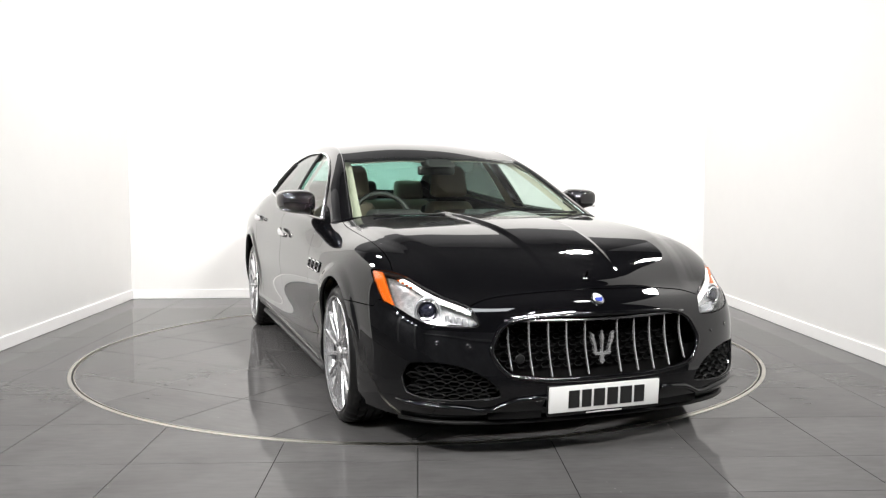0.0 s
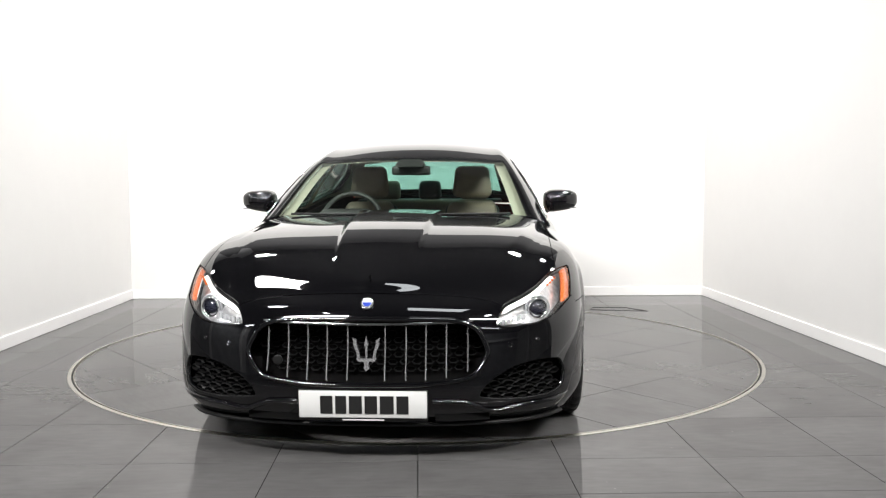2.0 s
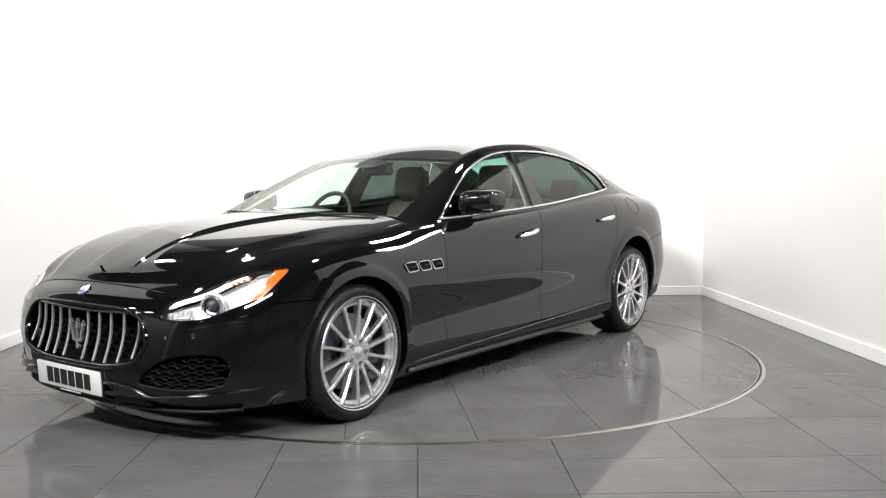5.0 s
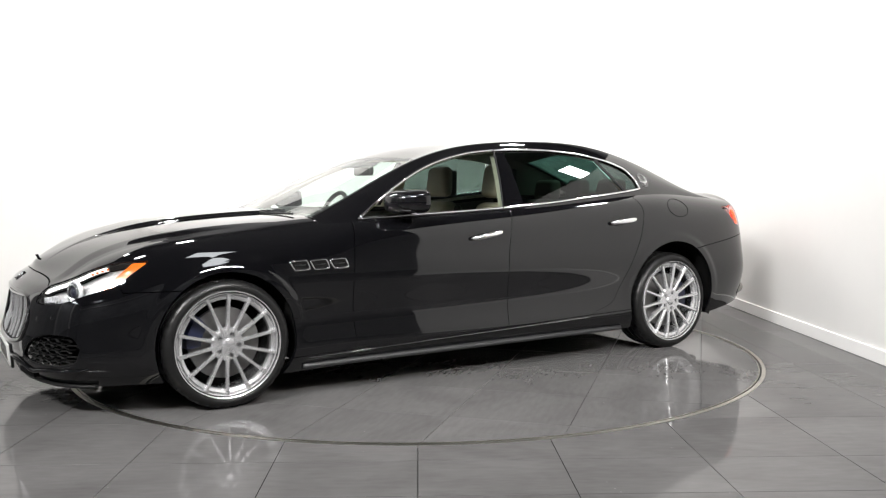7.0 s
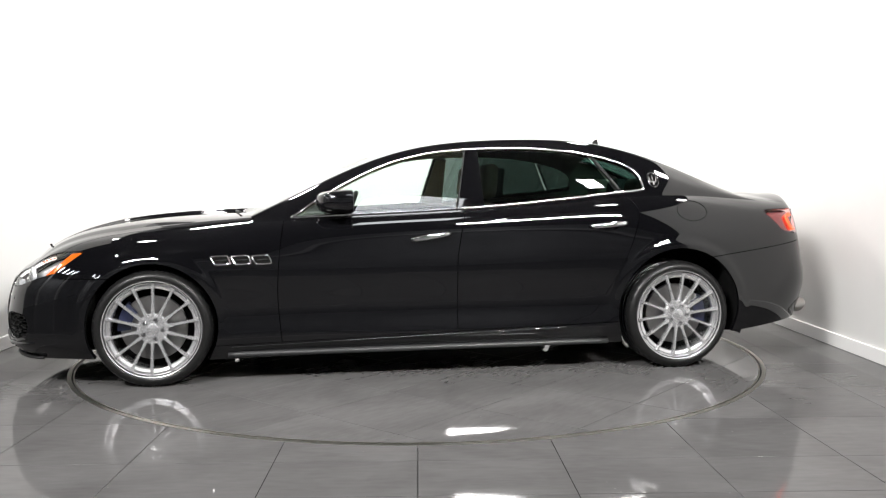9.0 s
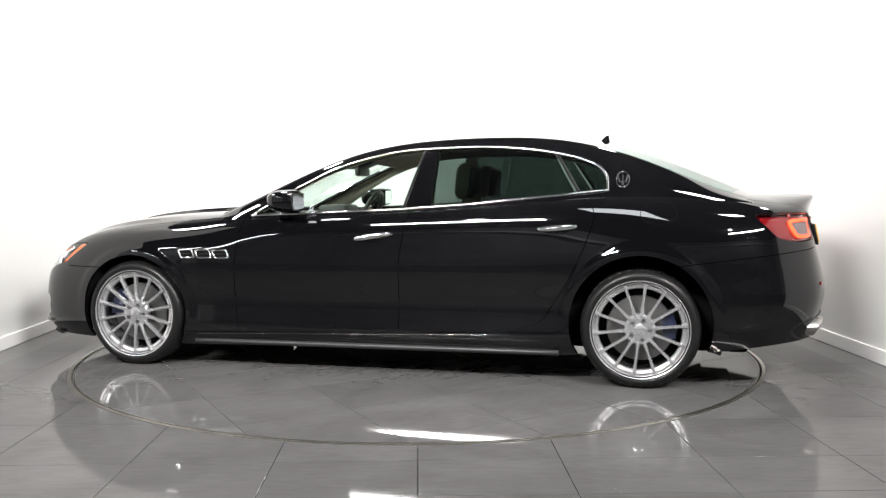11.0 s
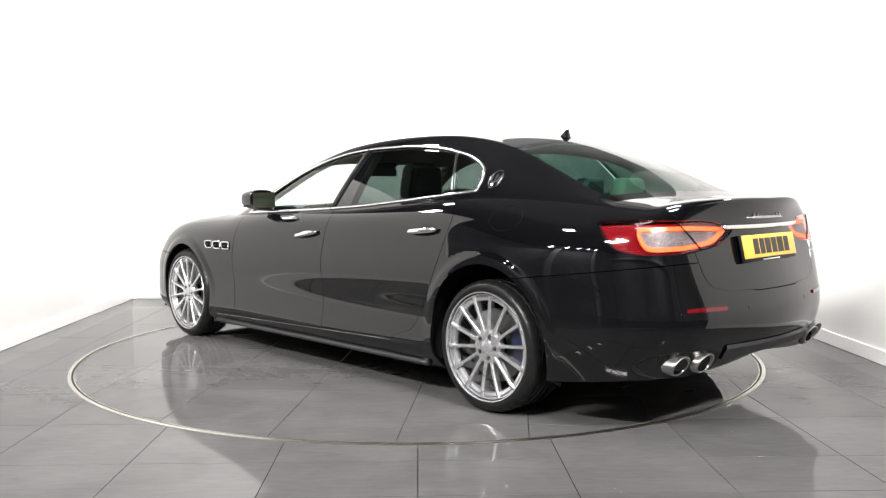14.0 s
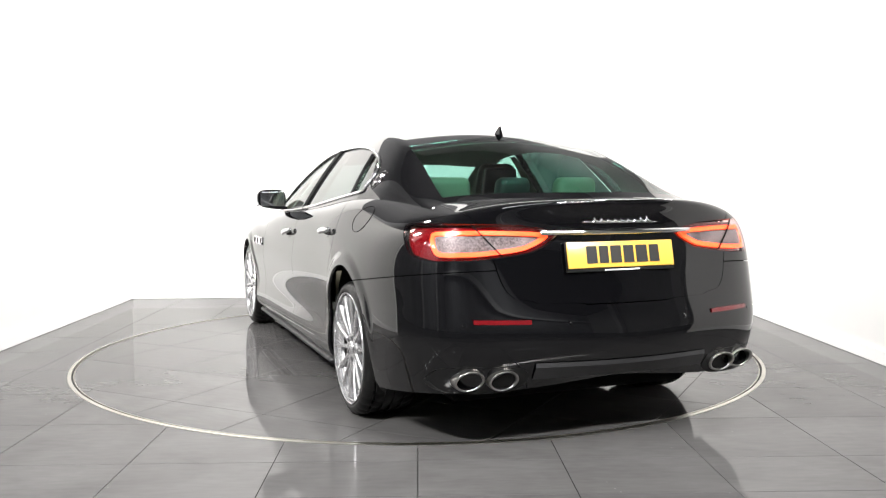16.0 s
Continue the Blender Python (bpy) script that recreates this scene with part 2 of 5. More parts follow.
# the dark hall that the bay opens on
wall("wall_hall_far", -9, 9, -13.15, -13, 5.0, DARKWALL, "dark grey wall of the hall")
wall("wall_hall_west", -9.15, -9, -13, BACK, 5.0, DARKWALL, "dark grey wall of the hall")
wall("wall_hall_east", 9, 9.15, -13, BACK, 5.0, PALEWALL, "pale painted brick wall of the hall")
wall("wall_hall_back_west", -9, -HALF - 0.15, BACK, BACK + 0.15, 5.0, DARKWALL, "dark grey wall of the hall")
wall("wall_hall_back_east", HALF + 0.15, 9, BACK, BACK + 0.15, 5.0, DARKWALL, "dark grey wall of the hall")
wall_over = piece("wall_over_bay", from_bm("wall_over_bay", box_bm(-HALF - 0.15, HALF + 0.15, BACK, BACK + 0.15, 3.14, 5.0), HALLCEILING))
tagged(wall_over, "dark grey wall above the bay", "wall", kind="structure")
# pillars and beam are added out of view, only to break up the car's reflections
for k, (px, py) in enumerate(((-8.6, -4.2), (-8.6, -8.6), (8.7, -9.4), (8.7, -4.6))):
    tagged(piece("pillar_%d" % (k + 1), from_bm("pillar", box_bm(px - 0.2, px + 0.2, py - 0.2, py + 0.2, 0, 5.0, 0.01), WALL)), "square white pillar added out of view for reflections in the car", "pillar", kind="structure")
tagged(piece("beam", from_bm("beam", box_bm(-9, 9, -12.85, -12.6, 3.5, 3.75), WALL)), "white beam added out of view for reflections in the car", "beam", kind="structure")
tagged(piece("ceiling", from_bm("ceiling", box_bm(-9, 9, -13, BACK, 5.0, 5.15), HALLCEILING)), "grey ceiling of the showroom hall", "ceiling", kind="structure")

# ---- floor of tiles round the turntable ----
R_TABLE = 2.252
floor = tagged(piece("floor", mesh_of("floor", [(-9, -13, -0.012), (9, -13, -0.012), (9, BACK, -0.012), (-9, BACK, -0.012)], [(0, 1, 2, 3)], GROUT, False)), "large grey porcelain floor tiles with thin dark joints", "floor", kind="structure")


def clip_poly(poly, f):
    """The parts of a flat polygon where f is positive."""
    out = []
    n = len(poly)
    for i in range(n):
        a, b = poly[i], poly[(i + 1) % n]
        fa, fb = f(a), f(b)
        if fa >= 0:
            out.append(a)
        if (fa >= 0) != (fb >= 0):
            s = fa / (fa - fb)
            out.append((a[0] + (b[0] - a[0]) * s, a[1] + (b[1] - a[1]) * s))
    return out


def slab(poly, z=0.0, depth=0.012, bev=0.0004):
    n = len(poly)
    cx, cy = sum(p[0] for p in poly) / n, sum(p[1] for p in poly) / n
    verts = [(cx + (p[0] - cx) * 0.996, cy + (p[1] - cy) * 0.996, z) for p in poly] + [(p[0], p[1], z - bev) for p in poly] + [(p[0], p[1], z - depth) for p in poly]
    faces = [tuple(range(n))]
    for k in (0, n):
        faces += [(k + i, k + n + i, k + n + (i + 1) % n, k + (i + 1) % n) for i in range(n)]
    return verts, faces


def dense(poly, step=0.06):
    out = []
    for i, a in enumerate(poly):
        b = poly[(i + 1) % len(poly)]
        k = max(1, int(math.hypot(b[0] - a[0], b[1] - a[1]) / step))
        out += [(a[0] + (b[0] - a[0]) * j / k, a[1] + (b[1] - a[1]) * j / k) for j in range(k)]
    return out


def ring_cut(poly, r, outside):
    """Cuts a cell by the table's rim: cells that cross it get points on the arc."""
    rad = [math.hypot(*p) for p in poly]
    if outside and min(rad) > r or not outside and max(rad) < r:
        inner = True
    else:
        inner = False
    pts = dense(poly)
    keep = [p for p in pts if (math.hypot(*p) > r) == outside]
    if len(keep) == len(pts):
        return poly if inner else pts
    if len(keep) < 3:
        return None
    out = []
    n = len(pts)
    for i in range(n):
        a, b = pts[i], pts[(i + 1) % n]
        fa, fb = (math.hypot(*a) > r) == outside, (math.hypot(*b) > r) == outside
        if fa:
            out.append(a)
        if fa != fb:
            ra, rb = math.hypot(*a), math.hypot(*b)
            s = (r - ra) / (rb - ra)
            c = (a[0] + (b[0] - a[0]) * s, a[1] + (b[1] - a[1]) * s)
            if fa:
                out.append(c)
            else:
                out.append(("arc", c))
    res, n = [], len(out)
    for i, p in enumerate(out):
        if isinstance(p[0], str):
            c = p[1]
            prev = res[-1] if res else next(q for q in reversed(out) if not isinstance(q[0], str))
            a0, a1 = math.atan2(prev[1], prev[0]), math.atan2(c[1], c[0])
            d = (a1 - a0 + math.pi) % (2 * math.pi) - math.pi
            k = max(1, int(abs(d) / 0.03))
            res += [(r * math.cos(a0 + d * j / k), r * math.sin(a0 + d * j / k)) for j in range(1, k)]
            res.append(c)
        else:
            res.append(p)
    return res


J = 0.0018
rows_y = [-2.915 - 0.61 * i for i in range(2, 0, -1)] + [-2.915, -2.5, -1.89, -1.26, -0.63] + [-0.02 + 0.6 * i for i in range(5)] + [BACK - 0.002]
cols_x = [-0.012 + 0.6 * i for i in range(-5, 6)]
cols_x = [-HALF + 0.001] + [c for c in cols_x if abs(c) < HALF - 0.1] + [HALF - 0.001]
far_v, far_f = [], []
for a, b in zip(rows_y[:-1], rows_y[1:]):
    for c, d in zip(cols_x[:-1], cols_x[1:]):
        poly = ring_cut([(c + J, a + J), (d - J, a + J), (d - J, b - J), (c + J, b - J)], R_TABLE + 0.035, True)
        if poly:
            v, f = slab(poly)
            piece("tile", mesh_of("tile", v, f, TILE, False), floor)
for i in range(-15, 15):
    for j in range(-22, 5):
        x0, y0 = i * 0.6, j * 0.6
        if y0 + 0.6 > rows_y[0] and -HALF - 0.2 < x0 + 0.3 < HALF + 0.2:
            continue
        v, f = slab([(x0 + J, y0 + J), (x0 + 0.6 - J, y0 + J), (x0 + 0.6 - J, y0 + 0.6 - J), (x0 + J, y0 + 0.6 - J)])
        if y0 + 0.6 < rows_y[0] + 0.05 or abs(x0 + 0.3) > HALF + 0.2:
            far_f += [tuple(k + len(far_v) for k in q) for q in f]
            far_v += v
tagged(piece("hall_tiles", mesh_of("hall_tiles", far_v, far_f, TILE, False), floor), kind="stuff")
v, f = lathe([(R_TABLE + 0.034, -0.01), (R_TABLE + 0.034, 0.002), (R_TABLE + 0.012, 0.003), (R_TABLE + 0.012, -0.01)], 180, "Z")
tagged(piece("turntable_rim", mesh_of("turntable_rim", v, f, STEELRING, False)), "thin brushed steel ring set in the floor round the turntable", "rim", kind="structure")
# a small access cover in the floor behind the table
v, f = tube([(1.571, 1.85, 0.001), (2.07, 1.73, 0.001), (1.92, 1.98, 0.001), (1.62, 2.0, 0.001)], 0.0035, 4, closed=True)
tagged(piece("floor_cover", mesh_of("floor_cover", v, f, GROUT, False)), "dark joint of a small access cover in the tiled floor", "floor cover", kind="structure")

table = new("turntable")
tagged(table, "round turntable flush with the floor, laid with grey porcelain tiles", "turntable")
v, f = lathe([(0.0, -0.006), (R_TABLE, -0.006), (R_TABLE, -0.05)], 180, "Z")
piece("deck", mesh_of("deck", v, f, GROUT, False), table)
v, f = lathe([(R_TABLE, -0.006), (R_TABLE, 0.001), (R_TABLE - 0.006, 0.001), (R_TABLE - 0.006, -0.006)], 180, "Z")
piece("edge_trim", mesh_of("edge_trim", v, f, STEELRING, False), table)
TABLE_TURN = 42.0
for i in range(-4, 4):
    for j in range(-4, 4):
        x0, y0 = i * 0.6 - 0.125, j * 0.6 + 0.1
        poly = ring_cut([(x0 + J, y0 + J), (x0 + 0.6 - J, y0 + J), (x0 + 0.6 - J, y0 + 0.6 - J), (x0 + J, y0 + 0.6 - J)], R_TABLE - 0.008, False)
        if poly:
            v, f = slab(poly, 0.0, 0.006)
            piece("tile", mesh_of("tile", v, f, TILE, False), table).rotation_euler[2] = radians(TABLE_TURN)


# ---- the car ----
OFF = Vector((0.072, -0.019, 0.0))
car = new("car")
tagged(car, "glossy black four-door saloon with silver multi-spoke wheels on the turntable", "car")


def car_part(name, me, label="", parent=None):
    ob = piece(name, me, parent or car, label)
    if parent is None:
        ob.location = OFF
    return ob


def both(name, v, f, mat, label="", smooth=True, normals=None, parents=None, angle=None):
    """The same part on both flanks of the car, mirrored."""
    obs = []
    for s in (1, -1):
        vv = [(p[0], p[1] * s, p[2]) for p in v]
        ff = [tuple(q) if s > 0 else tuple(q)[::-1] for q in f]
        nn = None if normals is None else [(n[0], n[1] * s, n[2]) for n in normals]
        me = mesh_of(name, vv, ff, mat, smooth, nn)
        if angle is not None:
            me = crisp(me, angle)
        obs.append(car_part(name, me, label, None if parents is None else parents[0 if s > 0 else 1]))
    return obs


def crisp(me, angle=35):
    bm = bmesh.new()
    bm.from_mesh(me)
    bmesh.ops.recalc_face_normals(bm, faces=bm.faces)
    for e in bm.edges:
        if len(e.link_faces) == 2 and e.calc_face_angle(0) > radians(angle):
            e.smooth = False
    for f in bm.faces:
        f.smooth = True
    bm.to_mesh(me)
    bm.free()
    return me


def natural(ts, vs):
    """Natural cubic spline through rows of values; returns a function of an array of t."""
    ts, vs = np.asarray(ts, float), np.asarray(vs, float)
    if vs.ndim == 1:
        vs = vs[:, None]
    n, h = len(ts), np.diff(ts)
    A, B = np.eye(n), np.zeros_like(vs)
    for i in range(1, n - 1):
        A[i, i - 1], A[i, i], A[i, i + 1] = h[i - 1], 2 * (h[i - 1] + h[i]), h[i]
        B[i] = 6 * ((vs[i + 1] - vs[i]) / h[i] - (vs[i] - vs[i - 1]) / h[i - 1])
    M = np.linalg.solve(A, B)

    def at(t):
        t = np.asarray(t, float)
        i = np.clip(np.searchsorted(ts, t, side="right") - 1, 0, n - 2)
        a, b, hh = (ts[i + 1] - t)[:, None], (t - ts[i])[:, None], h[i][:, None]
        return M[i] * a**3 / (6 * hh) + M[i + 1] * b**3 / (6 * hh) + (vs[i] / hh - M[i] * hh / 6) * a + (vs[i + 1] / hh - M[i + 1] * hh / 6) * b
    return at


def along(*keys):
    f = natural([k[0] for k in keys], [k[1] for k in keys])
    return lambda t: f(np.asarray(t, float))[:, 0]


def even(*keys):
    """A curve over the half outline that is level in the middle of nose and tail."""
    k = list(keys)
    return along(*[(-t, v) for t, v in k[1:3][::-1]], *k, *[(38 - t, v) for t, v in k[-3:-1][::-1]])


def odd(*keys):
    k = list(keys)
    return along(*[(-t, -v) for t, v in k[1:3][::-1]], *k, *[(38 - t, -v) for t, v in k[-3:-1][::-1]])


def skin(rails, per, relief=None, fine=0):
    """A grid of points across rails (one array of points each, the last on the middle line), with normals and parameters."""
    R = np.stack(rails, 1)
    nu, nr = R.shape[:2]
    rows = []
    kk = np.linspace(0, nr - 1, (nr - 1) * per + 1)
    if fine:
        kk = np.concatenate([np.linspace(0, nr - 3, (nr - 3) * per + 1), np.linspace(nr - 3, nr - 1, 2 * fine + 1)[1:]])
    full = np.concatenate([R, (R * [1, -1, 1])[:, -2:-5:-1]], 1)
    more = np.arange(nr - 1, nr - 1 + 2.01 / (fine or per), 1 / (fine or per))[1:]
    for r in full:
        d = np.sqrt(np.linalg.norm(np.diff(r, axis=0), axis=1)) + 1e-3
        ts = np.concatenate([[0], np.cumsum(d)])
        rows.append(natural(ts, r)(np.interp(np.concatenate([kk, more]), np.arange(len(r)), ts)))
    P = np.stack(rows)
    if relief is not None:
        P = relief(P)
    du, dk = np.gradient(P, axis=0), np.gradient(P, axis=1)
    N = np.cross(dk, du)
    P, N = P[:, :len(kk)], N[:, :len(kk)]
    N /= np.linalg.norm(N, axis=2, keepdims=True) + 1e-12
    return P, N, kk


class Sheet:
    """A piece of a skin: rows of place, normal and parameters, and faces."""

    def __init__(self, V, F):
        self.V, self.F = V, F

    def split(self, f):
        """The piece where f (of the rows) is positive."""
        val = f(self.V)
        V = [row for row in self.V]
        cache, F = {}, []
        for face in self.F:
            s = [val[i] >= 0 for i in face]
            if all(s):
                F.append(face)
                continue
            if not any(s):
                continue
            out = []
            n = len(face)
            for a in range(n):
                i, j = face[a], face[(a + 1) % n]
                if s[a]:
                    out.append(i)
                if s[a] != s[(a + 1) % n]:
                    key = (min(i, j), max(i, j))
                    if key not in cache:
                        i2, j2 = key
                        w = val[i2] / (val[i2] - val[j2])
                        cache[key] = len(V)
                        V.append(self.V[i2] * (1 - w) + self.V[j2] * w)
                    out.append(cache[key])
            if len(out) > 2:
                F.append(out)
        used = sorted({i for q in F for i in q})
        back = {i: k for k, i in enumerate(used)}
        return Sheet(np.array([V[i] for i in used]).reshape(-1, 8), [[back[i] for i in q] for q in F])

    def parted(self, f, gap=0.0022):
        return self.split(lambda v: f(v) - gap), self.split(lambda v: -f(v) - gap)

    def refined(self, times=2):
        """The same piece in smaller triangles."""
        V = [row for row in self.V]
        F = []
        for q in self.F:
            F += [[q[0], q[i], q[i + 1]] for i in range(1, len(q) - 1)]
        for _ in range(times):
            cache, out = {}, []

            def mid(i, j):
                key = (min(i, j), max(i, j))
                if key not in cache:
                    cache[key] = len(V)
                    V.append((V[i] + V[j]) / 2)
                return cache[key]
            for a, b, c in F:
                ab, bc, ca = mid(a, b), mid(b, c), mid(c, a)
                out += [[a, ab, ca], [ab, b, bc], [ca, bc, c], [ab, bc, ca]]
            F = out
        return Sheet(np.array(V), F)

    def moved(self, d):
        V = self.V.copy()
        V[:, :3] += V[:, 3:6] * d
        return Sheet(V, self.F)

    def mirror(self):
        V = self.V.copy()
        V[:, 1] *= -1
        V[:, 4] *= -1
        return Sheet(V, [q[::-1] for q in self.F])

    def plus(self, o):
        n = len(self.V)
        return Sheet(np.vstack([self.V, o.V]), self.F + [[i + n for i in q] for q in o.F])

    def mesh(self, name, mat, lip=0.018):
        """The mesh with edges folded inwards by lip."""
        V, F = self.V, self.F
        verts, norms, faces = [tuple(r[:3]) for r in V], [r[3:6] / (np.linalg.norm(r[3:6]) + 1e-9) for r in V], [tuple(q) for q in F]
        if lip:
            count = {}
            for q in F:
                for a, b in zip(q, q[1:] + q[:1]):
                    count[(min(a, b), max(a, b))] = count.get((min(a, b), max(a, b)), 0) + 1
            for q in F:
                for a, b in zip(q, q[1:] + q[:1]):
                    if count[(min(a, b), max(a, b))] == 1 and abs(V[a][1]) + abs(V[b][1]) > 2e-3:
                        pa, pb = Vector(V[a][:3]), Vector(V[b][:3])
                        na, nb = Vector(norms[a]), Vector(norms[b])
                        side = (pb - pa).cross(na)
                        if side.length < 1e-9:
                            continue
                        side.normalize()
                        k = len(verts)
                        verts += [tuple(pa), tuple(pb), tuple(pb - nb * lip), tuple(pa - na * lip)]
                        norms += [(na * 0.6 + side).normalized(), (nb * 0.6 + side).normalized(), side, side]
                        faces.append((k + 1, k, k + 3, k + 2))
        return mesh_of(name, verts, faces, mat, True, norms)


def grid_sheet(P, N, us, kk):
    nu, nk = P.shape[:2]
    U, K = np.meshgrid(us, kk, indexing="ij")
    V = np.concatenate([P.reshape(-1, 3), N.reshape(-1, 3), U.reshape(-1, 1), K.reshape(-1, 1)], 1)
    F = [[i * nk + j, i * nk + j + 1, (i + 1) * nk + j + 1, (i + 1) * nk + j] for i in range(nu - 1) for j in range(nk - 1)]
    return Sheet(V, F)


def inside(poly):
    """Signed distance to a polygon, positive within."""
    P = np.array(poly, float)
    Q = np.roll(P, -1, 0)

    def at(a, b):
        X = np.stack([a, b], -1)
        d = np.full(len(X), 1e9)
        odd = np.zeros(len(X), bool)
        for p, q in zip(P, Q):
            e = q - p
            w = np.clip(((X - p) @ e) / (e @ e + 1e-12), 0, 1)
            d = np.minimum(d, np.linalg.norm(X - p - w[:, None] * e, axis=1))
            with np.errstate(divide="ignore", invalid="ignore"):
                c = ((p[1] > X[:, 1]) != (q[1] > X[:, 1])) & (X[:, 0] < (q[0] - p[0]) * (X[:, 1] - p[1]) / (q[1] - p[1]) + p[0])
            odd ^= c
        return np.where(odd, d, -d)
    return at


def rounded(poly, r=0.3, n=4):
    """A closed outline with its corners eased by cutting them n times."""
    P = [tuple(p) for p in poly]
    for _ in range(n):
        out = []
        for a, b in zip(P, P[1:] + P[:1]):
            out += [(a[0] * (1 - r) + b[0] * r, a[1] * (1 - r) + b[1] * r), (a[0] * r + b[0] * (1 - r), a[1] * r + b[1] * (1 - r))]
        P = out
        r = 0.25
    return P


# -- lower body: rails run from the middle of the nose along the flank to the middle of the tail --
US = np.unique(np.concatenate([np.linspace(0, 5, 90), np.linspace(5, 8, 80), np.linspace(8, 12, 90), np.linspace(12, 14.5, 70), np.linspace(14.5, 19, 90)]))
out_x = even((0, 2.55), (1, 2.535), (2, 2.475), (3, 2.35), (4, 2.12), (5, 1.85), (6, 1.585), (7, 1.2), (8, 0.85), (9, 0.3), (10, -0.3), (11, -0.9), (12, -1.25), (13, -1.585), (14, -1.95), (15, -2.285), (16, -2.53), (17, -2.63), (18, -2.675), (19, -2.69))
out_y = odd((0, 0.0), (1, 0.28), (2, 0.545), (3, 0.765), (4, 0.895), (5, 0.943), (6, 0.955), (7, 0.953), (8, 0.945), (9, 0.94), (10, 0.94), (11, 0.945), (12, 0.955), (13, 0.965), (14, 0.952), (15, 0.902), (16, 0.755), (17, 0.47), (18, 0.22), (19, 0.0))
OX, OY = out_x(US), out_y(US)
dx, dy = np.gradient(OX, US), np.gradient(OY, US)
nx_, ny_ = dy, -dx
nl = np.hypot(nx_, ny_)
nx_, ny_ = nx_ / nl, ny_ / nl
nx_[0], ny_[0], nx_[-1], ny_[-1] = 1, 0, -1, 0


def rail(inset, z):
    i, zz = inset(US), z(US)
    y = OY - ny_ * i
    y[0] = y[-1] = 0
    return np.stack([OX - nx_ * i, y, zz], 1)


R0 = rail(even((0, 0.09), (3, 0.075), (4, 0.06), (5, 0.04), (7, 0.07), (12, 0.07), (14, 0.05), (16, 0.055), (19, 0.12)),
          even((0, 0.175), (3, 0.165), (5, 0.165), (6, 0.15), (9, 0.15), (12, 0.17), (14, 0.215), (15.5, 0.275), (17, 0.295), (19, 0.325)))
R1 = rail(even((0, 0.02), (3, 0.008), (5, 0.008), (7, 0.010), (9, 0.006), (12, 0.008), (14, 0.02), (16, 0.03), (19, 0.03)),
          even((0, 0.25), (4, 0.255), (6, 0.25), (9, 0.245), (12, 0.26), (14, 0.30), (16, 0.365), (19, 0.41)))
R2 = rail(even((0, 0.012), (3, 0.0), (5, 0.005), (7, 0.018), (8, 0.015), (9, 0.017), (11, 0.016), (12, 0.012), (13, 0.005), (16, 0.0), (19, 0.0)),
          even((0, 0.40), (4, 0.40), (7, 0.41), (12, 0.42), (16, 0.5), (19, 0.5)))
R3 = rail(even((0, 0.045), (2, 0.04), (3, 0.02), (5, 0.0), (9, 0.0), (13, 0.0), (16, 0.01), (19, 0.025)),
          even((0, 0.58), (4, 0.57), (7, 0.62), (12, 0.64), (16, 0.64), (19, 0.64)))
R4 = rail(even((0, 0.085), (2, 0.085), (3, 0.07), (4, 0.05), (5, 0.035), (6, 0.03), (8, 0.014), (10, 0.012), (12, 0.012), (13, 0.018), (15, 0.04), (16, 0.08), (17, 0.096), (19, 0.1)),
          even((0, 0.655), (2, 0.645), (3, 0.66), (4, 0.70), (5, 0.755), (6, 0.79), (8, 0.79), (10, 0.81), (12, 0.85), (14, 0.87), (15, 0.91), (16, 0.965), (17, 0.985), (19, 0.985)))
R5 = rail(even((0, 0.15), (2, 0.16), (3, 0.15), (4, 0.14), (5, 0.15), (6, 0.17), (7, 0.165), (8, 0.10), (9, 0.075), (10, 0.075), (11, 0.09), (12, 0.115), (13, 0.16), (14, 0.2), (15, 0.19), (16, 0.155), (17, 0.098), (19, 0.078)),
          even((0, 0.702), (2, 0.695), (3, 0.735), (4, 0.805), (5, 0.868), (6, 0.905), (7, 0.93), (8, 0.943), (9, 0.968), (10, 0.995), (11, 1.04), (12, 1.07), (13, 1.08), (14, 1.065), (15, 1.04), (16, 1.036), (17, 1.063), (19, 1.08)))
CX = even((0, 2.365), (1, 2.33), (2, 2.25), (3, 2.12), (4, 1.97), (5, 1.80), (6, 1.585), (7, 1.28), (8, 1.04), (9, 0.3), (10, -0.3), (11, -0.9), (12, -1.25), (13, -1.65), (14, -1.95), (15, -2.13), (16, -2.25), (17, -2.35), (18, -2.42), (19, -2.45))(US)
top_z = along((-2.5, 1.072), (-2.3, 1.084), (-2.1, 1.10), (-1.8, 1.105), (-1.0, 1.08), (0.3, 1.03), (1.0, 0.997), (1.28, 0.985), (1.585, 0.962), (1.80, 0.936), (1.97, 0.905), (2.12, 0.862), (2.25, 0.808), (2.365, 0.75))
R7 = np.stack([CX, 0 * CX, top_z(CX)], 1)
R6 = R5 * 0.45 + R7 * 0.55
R6[:, 2] = R5[:, 2] * 0.30 + R7[:, 2] * 0.70 + 0.010 * np.clip(np.linalg.norm(R5 - R7, axis=1) / 0.6, 0, 1) ** 2


